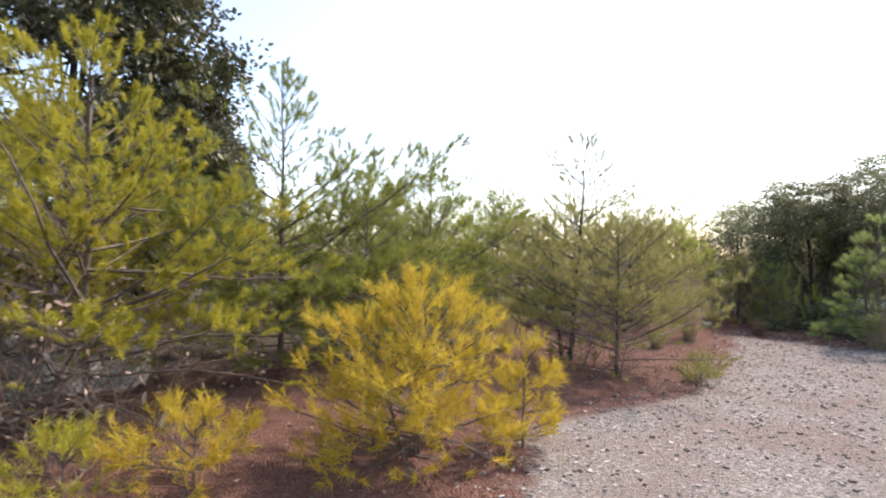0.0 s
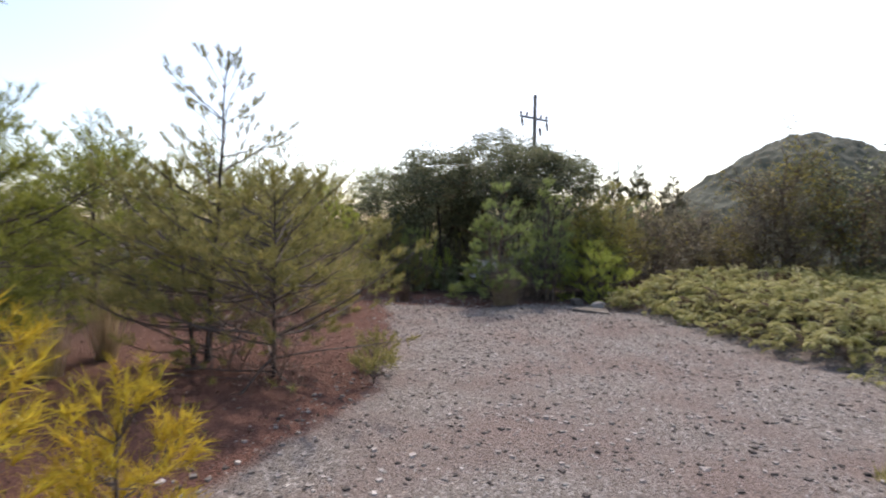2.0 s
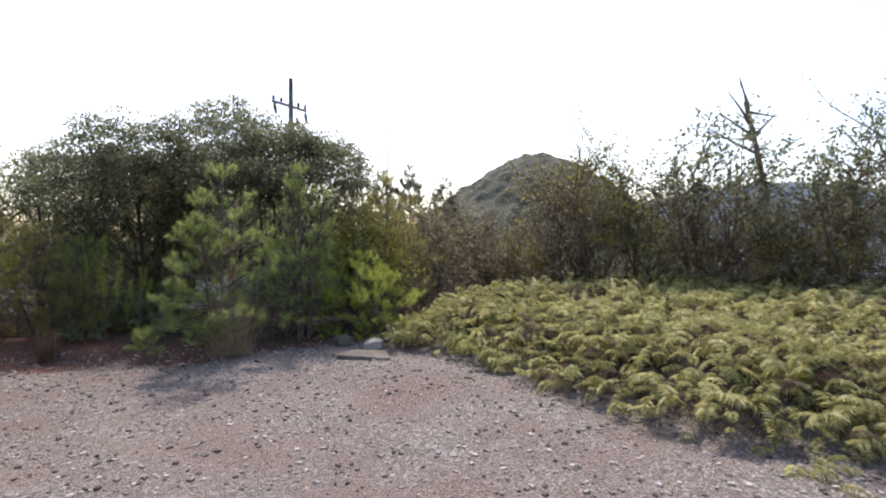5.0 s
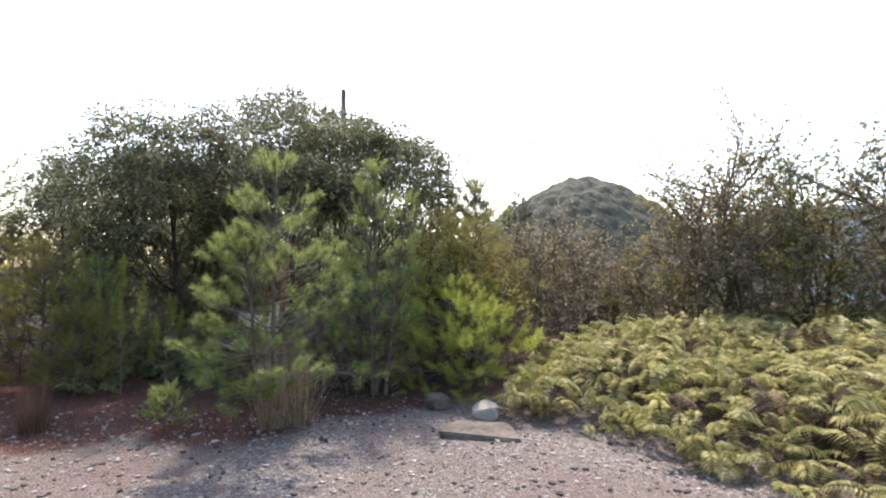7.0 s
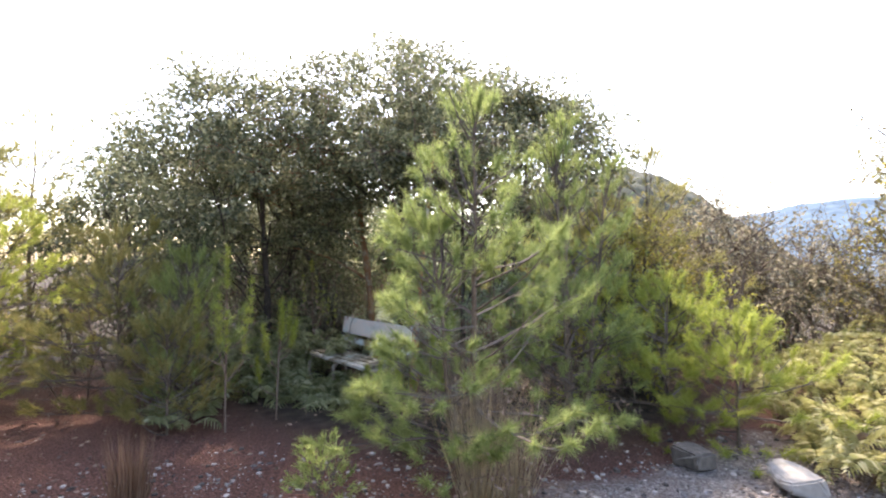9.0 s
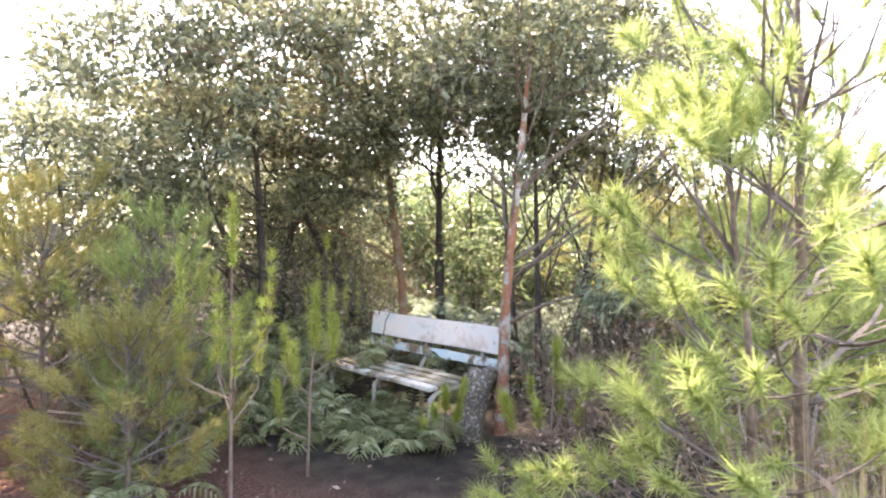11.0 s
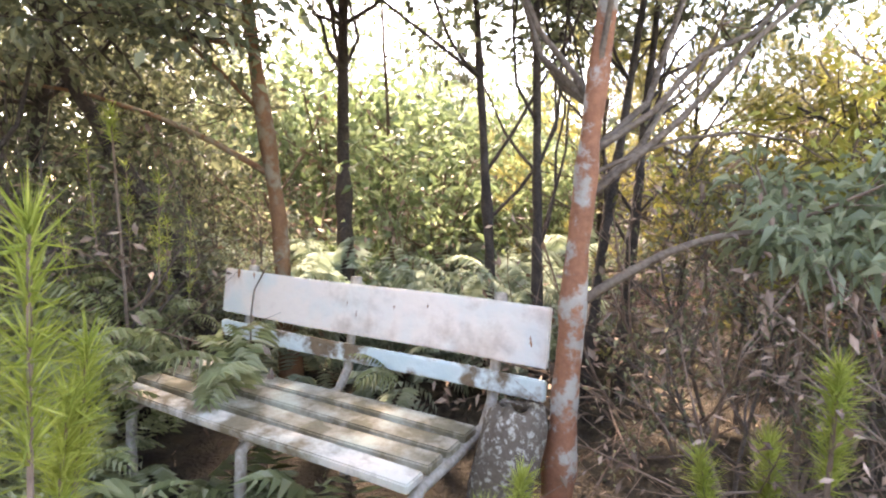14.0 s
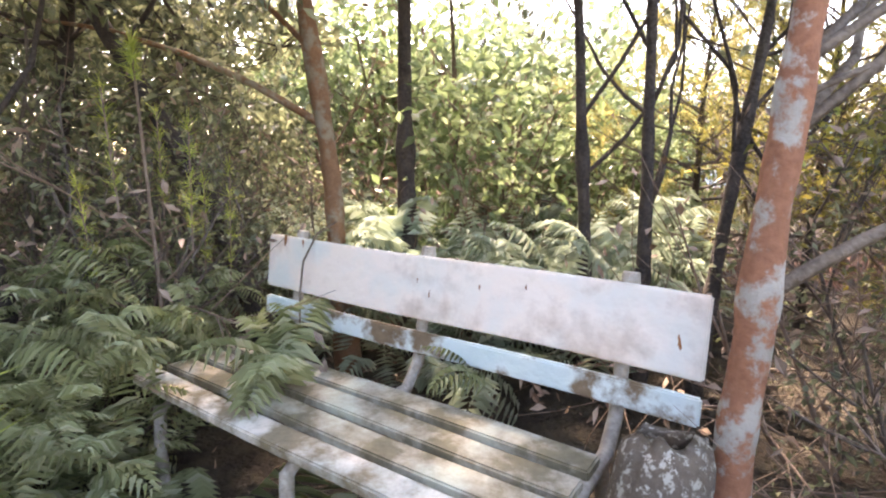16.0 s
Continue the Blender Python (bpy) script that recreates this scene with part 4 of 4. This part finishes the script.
def sapling(m, height, shoots, spread, seed, label, needle=0.072, count=300, top=0.38):
    """A pine sapling: a thin stem and side shoots that curve upright, each ending in a candle thick with short needles."""
    rng = np.random.default_rng(seed)
    tree = thing("pine_tree", m, label, "tree", "pine saplings before the bench")
    stem, side, tufts = Geo(), Geo(), Tufts()
    up = np.array((0, 0, 1.0))
    lean = rng.normal(0, 0.04, 3) * (1, 1, 0)
    stem.tube([(0, 0, -0.05), lean * 0.4 + up * height * 0.5, lean + up * height], (0.011, 0.008, 0.004), 8)
    for k in range(7):
        tufts.add(lean + up * height * (1 - top * k / 7.5), up, top * height / 6, count // 3, 0.62)
    for b in range(shoots):
        az, z0 = b * 2.4 + rng.normal(0, 0.3), height * rng.uniform(0.2, 0.62)
        out = spread * rng.uniform(0.6, 1.15) * (1.15 - 0.6 * z0 / height)
        rise = height * rng.uniform(0.18, 0.34)
        o = lean * z0 / height + up * z0
        e = o + np.array((math.cos(az) * out, math.sin(az) * out, rise * 0.35))
        tip = e + np.array((math.cos(az) * 0.03, math.sin(az) * 0.03, rise))
        side.tube([o, (o + e) / 2 - up * 0.01, e, tip], (0.005, 0.005, 0.004, 0.003), 5)
        for k in range(5):
            tufts.add(e + (tip - e) * (0.15 + 0.19 * k), unit(tip - e), 0.05, count // 4, 0.62)
    part("trunk", stem, M_TWIG_PALE, tree, smooth=True)
    part("shoot_wood", side, M_TWIG_PALE, tree)
    part("crown", tufts.geo(needle, 0.0036, rng), M_NEEDLE_CANDLE, tree)
    return tree


sapling(at(8.96, 12.92), 1.10, 7, 0.17, 301, "slim pine sapling with upright bright green shoots")
sapling(at(8.45, 12.98), 1.60, 7, 0.24, 302, "taller open pine sapling with upright yellow-green shoots", top=0.25)
pine("pine_tree", at(8.6, 13.75), 1.5, 0.62, M_NEEDLE_FRESH, 303, "bushy young pine with upright shoots before dark trees", density=0.42, whorl=0.26, count=110, needle=0.08, shoot=0.14, gap=0.22, brush=0.55, width=0.0036, low=0.3, candles=8)
pine("pine_tree", at(8.15, 13.4), 0.95, 0.5, M_NEEDLE_OLIVE, 304, "low bushy olive pine before dark trees", density=0.5, whorl=0.22, count=100, needle=0.075, shoot=0.12, gap=0.22, brush=0.6, width=0.0036, low=0.3)
sapling(at(9.65, 11.62), 0.75, 7, 0.25, 305, "small pine sapling among bare twigs")
sapling(at(9.62, 12.32), 0.42, 4, 0.12, 306, "small pine sapling beside the bench leg")
sapling(at(10.52, 14.12), 1.5, 6, 0.36, 307, "thin pale-stemmed pine sapling with few tufts beside the bench", count=110, top=0.1)
for k, (x, y, h, s, mt) in enumerate(((8.3, 14.6, 1.8, 1.0, M_NEEDLE_OLIVE), (10.7, 9.7, 1.25, 0.9, M_NEEDLE_CANDLE), (10.45, 9.1, 0.9, 0.7, M_NEEDLE_CANDLE), (7.3, 16.2, 2.7, 1.1, M_NEEDLE_CANDLE))):
    pine("pine_tree", at(x, y), h, s, mt, 41 + k, "bushy young pine before dark trees" if y > 10 else "bushy young green pine beside the ferns", density=0.55, whorl=0.26, count=120, needle=0.085, shoot=0.12, gap=0.2, brush=0.65, width=0.0036, bare=0.0)
for k, (x, y) in enumerate(((3.6, 7.4), (3.95, 7.9), (3.3, 6.9))):
    pine("pine_tree", at(x, y), 0.18, 0.10, M_NEEDLE_OLIVE, 141 + k, "low olive pine seedling beside the gravel", density=0.9, whorl=0.16, needle=0.07)


def grass_tuft(name, m, count, height, spread, mat, seed, label, width=0.006):
    rng = np.random.default_rng(seed)
    g = Geo()
    stalks(g, (0, 0, -0.02), count, height, spread, rng, width)
    ob = new(name, g.mesh(name, mat))
    ob.matrix_world = m
    return tagged(ob, label, "grass")


grass_tuft("grass_tuft", at(7.28, 12.23), 260, 0.5, 0.22, M_NEEDLE_DRY, 1, "withered dark brown tuft of grass on red soil", 0.009)
grass_tuft("grass_tuft", at(8.46, 10.33), 240, 1.0, 0.26, M_GRASS_DRY, 2, "tall dry beige grass at the foot of a pine", 0.006)
grass_tuft("grass_tuft", at(8.66, 10.20), 160, 0.8, 0.3, M_GRASS_DRY, 3, "tall dry beige grass at the foot of a pine", 0.006)
for k, (x, y, hh) in enumerate(((5.2, 11.2, 1.5), (5.5, 11.8, 1.7), (4.9, 11.9, 1.6), (1.2, 9.8, 1.2), (0.6, 9.2, 0.9), (4.2, 10.4, 1.1), (14.6, 3.6, 2.2), (15.0, 4.6, 2.0))):
    grass_tuft("grass_tuft", at(x, y), 200, hh, 0.2, M_GRASS_DRY, 10 + k, "tall dry beige grass at the edge of the clearing", 0.010)
grass_tuft("weed", at(4.96, 2.94), 160, 0.13, 0.9, M_NEEDLE_OLIVE, 30, "small dark green weed on gravel", 0.012)

# ---- woods behind the pines ----
rngw = np.random.default_rng(77)
base_pine = pine("pine_tree", at(1.5, 14.5), 3.8, 1.9, M_NEEDLE_GREEN, 51, "green pine among others behind the clearing", group="pines behind the clearing", width=0.016, count=8, density=0.65, whorl=0.42)
base_pine2 = pine("pine_tree", at(5.5, 15.0), 3.6, 1.9, M_NEEDLE_OLIVE, 52, "olive pine among others behind the clearing", group="pines behind the clearing", width=0.016, count=8, density=0.65, whorl=0.42)
for k in range(22):
    x = -7 + 12.6 * (k + rngw.random()) / 22
    y = 12.5 + rngw.random() * 8
    copy_thing((base_pine, base_pine2)[k % 2], at(x, y, rngw.random() * 360) @ Matrix.Scale(rngw.uniform(0.7, 1.0), 4))

for x, y, s in ((6.8, 16.6, 0.9), (7.9, 18.0, 1.0), (6.0, 15.2, 0.8), (9.0, 19.2, 1.1), (5.4, 14.0, 0.7), (7.0, 20.5, 1.1), (-9.0, 20.0, 1.2), (-5.0, 21.5, 1.2), (-1.5, 21.0, 1.2), (2.0, 21.5, 1.15), (4.8, 21.0, 1.2), (11.5, 20.5, 1.1), (14.0, 19.5, 1.1), (16.5, 17.5, 1.0)):
    copy_thing((base_pine, base_pine2)[int(x * 7) % 2], at(x, y, rngw.random() * 360) @ Matrix.Scale(s, 4))

base_oak = crowned("tree", at(-8.3, 11.6), [(0, 0, -0.1), (0.1, 0, 3.0), (0.2, 0, 7.0)], (0, 0, 4.7), (3.2, 3.0, 4.3), 125, M_LEAF_DEEP, 61, "tall dark evergreen broadleaved tree behind pines",
                   per=420, leaf=(0.17, 0.09), clump=0.95, bark=M_BARK_DARK, r0=0.16, floor_z=0.4, first=0.1, group="evergreen trees behind the pines", shell=0.75)
for x, y, s in ((-8.6, 16.5, 0.75), (-11.5, 8.0, 0.9), (-9.0, 5.2, 0.6)):
    copy_thing(base_oak, at(x, y, x * 77) @ Matrix.Scale(s, 4))

# ---- thicket behind the ferns ----
THICKET = "thicket behind the ferns"
shrubs = []
for k, (mt, tips, ln, lf, label) in enumerate(((M_LEAF_BROWN, 4, 1.9, (0.07, 0.038), "brown-leaved shrub behind the ferns"), (M_LEAF_OLIVE, 5, 2.0, (0.07, 0.034), "olive-leaved shrub behind the ferns"),
                                           (M_LEAF_BROWN, 2, 2.1, (0.065, 0.034), "half-bare brown shrub behind the ferns"), (M_LEAF_DARK, 4, 2.2, (0.085, 0.045), "dark glossy-leaved shrub behind the ferns"))):
    shrubs.append(leafy("shrub", at(14.2 + k * 0.5, 7.3 - k * 1.7), [(0, 0, 0.1, 0, ln, 0.028), (0.15, 0.1, 0.4, 0.2, ln * 0.9, 0.025), (-0.1, 0.1, -0.35, 0.1, ln * 0.9, 0.025)], mt, 71 + k, label,
                        per_tip=tips, leaf=lf, kids=(7, 9), group=THICKET, start=0.12, bark=M_BARK_GREY, wobble=0.18, scatter=0.04))
for k in range(42):
    y = -5 + 16 * (k + rngw.random()) / 42
    x = 13.4 + 4.5 * rngw.random() ** 1.3 + (0.9 if y < 4 else 0)
    copy_thing(shrubs[(0, 2, 1, 0, 2, 3)[k % 6]], at(x, y, rngw.random() * 360) @ Matrix.Scale(rngw.uniform(0.5, 0.95), 4))
for x, y, s, kk in ((12.9, 10.3, 0.8, 1), (13.4, 9.5, 0.9, 0), (12.3, 10.9, 0.8, 1), (14.2, 10.6, 1.0, 2), (15.2, 9.6, 1.0, 0), (15.8, 11.0, 1.1, 1),
                    (14.6, 4.6, 1.2, 3), (14.3, 2.2, 1.1, 3), (15.5, 1.2, 1.25, 2), (13.9, 0.3, 1.1, 3)):
    copy_thing(shrubs[kk], at(x, y, rngw.random() * 360) @ Matrix.Scale(s, 4))
leafy("tree", at(14.3, 6.6), [(0, 0, -0.28, 0.1, 2.3, 0.036), (0.1, 0.1, 0.3, 0.25, 2.2, 0.034), (0.05, -0.1, 0.15, -0.4, 2.1, 0.034), (0, 0.1, 0.0, 0.45, 2.0, 0.032)], M_LEAF_OLIVE, 75, "spreading half-bare tree above the ferns", "tree",
      per_tip=4, leaf=(0.07, 0.034), kids=(7, 9), start=0.4, bark=M_BARK_GREY, wobble=0.13, scatter=0.05, lift=0.08)
leafy("tree", at(15.2, 8.9), [(0, 0, -0.2, 0.2, 2.0, 0.034), (0.1, 0.1, 0.35, -0.3, 1.9, 0.03), (0, 0, -0.1, -0.4, 1.8, 0.03)], M_LEAF_BROWN, 76, "nearly bare spreading tree above the thicket", "tree",
      per_tip=1, leaf=(0.07, 0.035), kids=(8, 10), start=0.35, bark=M_BARK_GREY, wobble=0.14, scatter=0.04, lift=0.06)
leafy("shrub", at(11.75, 10.15), [(0, 0, 0.1, 0, 1.45, 0.022), (0.1, 0.1, 0.4, 0.2, 1.3, 0.02), (-0.1, 0.1, -0.35, 0.1, 1.3, 0.02), (0, -0.1, 0.1, -0.4, 1.2, 0.02)], M_LEAF_YELLOW, 78,
      "yellowing leafy shrub beside young pines", per_tip=6, leaf=(0.075, 0.036), kids=(6, 8), bark=M_BARK_DARK, scatter=0.05)
far_pine = pine("conifer", at(19.3, 14.9), 3.9, 0.95, M_LEAF_DEEP, 151, "dark conifer standing above the thicket", width=0.012, count=36, density=0.8, whorl=0.36, needle=0.13, top_bare=0.2, brush=0.8, shoot=0.16, group="dark conifers above the thicket", bark=M_BARK_DARK)
copy_thing(far_pine, at(20.6, 14.6, 50) @ Matrix.Scale(1.08, 4))
copy_thing(far_pine, at(20.2, 12.9, 150) @ Matrix.Scale(0.93, 4))


def snag(m):
    rng = np.random.default_rng(6)
    s = thing("dead_tree", m, "bare grey dead tree leaning above the thicket", "tree")
    wood, tips = Geo(), []
    branch(wood, tips, np.array((0, 0, -0.1)), unit((0.05, -0.12, 1.0)), 3.95, 0.075, 1, rng, 0.07, 0.02, (9, 10), 0.2, 8, 0.4)
    part("trunk", wood, M_BARK_GREY, s, smooth=True)


snag(at(14.95, 3.45))


def thin_mast():
    g = Geo()
    g.tube([(0, 0, -0.3), (0, 0, 3.0), (0.02, 0, 7.2)], (0.05, 0.035, 0.012), 8)
    ob = new("mast", g.mesh("mast", M_POLE))
    ob.matrix_world = at(21.5, 16.2)
    return tagged(ob, "thin grey mast rising above the thicket", "mast")


thin_mast()

# ---- ferns ----
def fern_bank(name, count, test, box, seed, mat, label, length=(0.11, 0.26), pairs=10, rise=0.20, wide=0.36):
    rng = np.random.default_rng(seed)
    x, y = rng.uniform(box[0], box[1], count * 8), rng.uniform(box[2], box[3], count * 8)
    ok = test(x, y) > 0
    x, y = x[ok][:count], y[ok][:count]
    hump = 0.5 + 0.5 * wave(x, y, 2.6, 0.3)
    P = np.column_stack([x, y, height_at(x, y) + rng.uniform(0.0, rise, len(x)) * (0.7 + 0.6 * hump)])
    g = Geo()
    fronds(g, P, rng.uniform(*length, len(x)), rng, pairs, wide)
    return tagged(new(name, g.mesh(name, mat)), label, "fern", kind="stuff")


def bank(x, y):
    return np.minimum(inside(x, y, FERNS), 5.5 - np.hypot(x - 11.2, y - 4.2) * 0.9)


def spot(*spots):
    return lambda x, y: np.max([r - np.hypot(x - a, y - b) for a, b, r in spots], axis=0)


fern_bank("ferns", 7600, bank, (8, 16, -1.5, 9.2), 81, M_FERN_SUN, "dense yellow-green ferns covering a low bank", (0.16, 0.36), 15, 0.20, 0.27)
fern_bank("dead_ferns", 1500, lambda x, y: bank(x, y) - 0.1, (8, 16, -1.5, 9.2), 82, M_FERN_DEAD, "withered brown fronds among green ferns", (0.16, 0.34), 10, 0.14)
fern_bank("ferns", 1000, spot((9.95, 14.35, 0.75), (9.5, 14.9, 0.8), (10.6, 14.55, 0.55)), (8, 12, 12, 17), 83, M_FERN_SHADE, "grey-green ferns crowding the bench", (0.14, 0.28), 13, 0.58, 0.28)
fern_bank("ferns", 950, spot((11.9, 13.4, 0.8), (12.4, 12.9, 1.0), (11.5, 12.75, 0.5), (12.4, 14.2, 0.9)), (10.9, 14, 11, 16), 84, M_FERN_PALE, "pale ferns behind the bench", (0.20, 0.36), 12, 0.62)
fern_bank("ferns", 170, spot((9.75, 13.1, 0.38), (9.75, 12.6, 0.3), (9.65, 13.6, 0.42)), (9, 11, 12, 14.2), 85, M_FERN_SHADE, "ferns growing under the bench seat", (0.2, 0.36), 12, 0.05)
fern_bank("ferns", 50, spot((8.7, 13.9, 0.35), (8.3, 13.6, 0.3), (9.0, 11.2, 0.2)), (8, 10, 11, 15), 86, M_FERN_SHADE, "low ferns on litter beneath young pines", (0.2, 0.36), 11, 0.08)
fern_bank("ferns", 34, spot((7.7, 3.69, 0.22), (7.39, 3.07, 0.25)), (7, 8.3, 2.5, 4.2), 87, M_FERN_SUN, "small patches of fern on gravel", (0.12, 0.22), 9, 0.03)

# fronds that reach over the seat
def seat_fern(x, y, z, count, seed, label, length):
    rng = np.random.default_rng(seed)
    plant = thing("fern", BENCH @ pose(x, y, z), label, "fern")
    for k in range(count):
        g = Geo()
        fronds(g, rng.normal(0, 0.03, (1, 3)) * (1, 1, 0.3), [length * rng.uniform(0.7, 1.2)], rng, 14, 0.3, 0.2)
        part("frond", g, M_FERN_SHADE, plant)
    return plant


seat_fern(-0.38, -0.22, 0.385, 12, 201, "fern sprouting between the bench's seat slats", 0.30)
seat_fern(0.20, 0.04, 0.43, 3, 202, "small fern hanging over the bench's lower slat", 0.20)


def vine():
    g = Geo()
    pts = [(-0.50, 0.17, 0.84), (-0.53, 0.10, 0.80), (-0.56, 0.055, 0.70), (-0.57, 0.04, 0.58), (-0.565, 0.03, 0.46), (-0.55, -0.05, 0.39)]
    g.tube([BENCH @ Vector(p) for p in pts], [0.004] * 6, 5)
    return tagged(new("vine", g.mesh("vine", M_BARK_GREY)), "thin brown vine hanging across the bench's white board", "vine")


vine()

# ---- power pole ----
def pole():
    p = thing("utility_pole", pose(20.3, 20.2, -2.5), "grey steel utility pole with crossarms and insulators", "utility pole")
    g = Geo()
    g.tube([(0, 0, 0), (0, 0, 6), (0, 0, 10.6)], (0.17, 0.13, 0.09), 12)
    part("mast", g, M_POLE, p, smooth=True)
    for z, a, b in ((9.45, -1.05, 0.95), (6.9, -0.75, 0.75), (6.3, -0.6, 0.6)):
        g = Geo()
        g.box((a, -0.05, z - 0.05), (b, 0.05, z + 0.05))
        arm = part("crossarm", g, M_POLE, p)
        for x in (a + 0.08, a + 0.5, b - 0.5, b - 0.08):
            k = Geo()
            k.tube([(x, 0, z + 0.05), (x, 0, z + 0.14), (x, 0, z + 0.26)], (0.03, 0.07, 0.04), 10)
            part("insulator", k, M_INSULATOR, arm)
    for x, z in ((-0.95, 9.1), (0.85, 9.05), (0.35, 8.75)):
        k = Geo()
        k.tube([(x, 0, z + 0.32), (x + 0.05, 0, z + 0.15), (x + 0.12, 0, z - 0.12)], (0.03, 0.08, 0.05), 10)
        part("cutout_switch", k, M_INSULATOR, p)
    for z in (7.5, 7.75, 8.0):
        k = Geo()
        k.tube([(-0.28, 0, z - 0.06), (-0.28, 0, z), (-0.28, 0, z + 0.06)], (0.06, 0.09, 0.06), 10)
        k.box((-0.28, -0.02, z - 0.02), (0.0, 0.02, z + 0.02))
        part("spool_insulator", k, M_INSULATOR, p)


pole()

# ---- distance ----
def hill(m, half, peak, sigma, skirt, seed, mat, label, tree=3.0, n=160):
    """A dome on a wide skirt, roughened by rounded tree crowns."""
    u = np.linspace(-half, half, n)
    X, Y = np.meshgrid(u, u)
    r = np.hypot(X, Y)
    off = Vector((seed * 71.0, seed * 33.0, 0))
    rough = np.array([noise.fractal(Vector((a / sigma, b / sigma, 0)) * 1.3 + off, 1, 2, 4) for a, b in zip(X.ravel(), Y.ravel())]).reshape(n, n)
    crowns = np.array([1 - noise.voronoi(Vector((a / tree, b / tree, 0)) + off)[0][0] for a, b in zip(X.ravel(), Y.ravel())]).reshape(n, n)
    Z = peak * np.exp(-(r / sigma) ** 2 * (1 + 0.35 * rough)) + skirt * np.clip(1 - r / half, 0, 1) + crowns * tree * 0.55
    V = np.column_stack([X.ravel(), Y.ravel(), Z.ravel()])
    i, j = np.meshgrid(np.arange(n - 1), np.arange(n - 1))
    q = (j * n + i).ravel()
    me = bpy.data.meshes.new("hill")
    me.from_pydata(V.tolist(), [], np.column_stack([q, q + 1, q + n + 1, q + n]).tolist())
    me.materials.append(mat)
    ob = new("hill", me)
    ob.matrix_world = m
    return tagged(ob, label, "hill", kind="structure")


M_WOODED = material("wooded_slope", (0.035, 0.043, 0.03), (0.085, 0.088, 0.062), 0.12, 0.95, 0.8)
# blue haze of distance put straight into the ridge's base colour
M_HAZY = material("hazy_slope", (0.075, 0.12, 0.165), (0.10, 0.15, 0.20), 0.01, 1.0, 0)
hill(pose(143, 48, -16), 80, 23.5, 37, 16, 1, M_WOODED, "steep wooded hill with a rounded top")
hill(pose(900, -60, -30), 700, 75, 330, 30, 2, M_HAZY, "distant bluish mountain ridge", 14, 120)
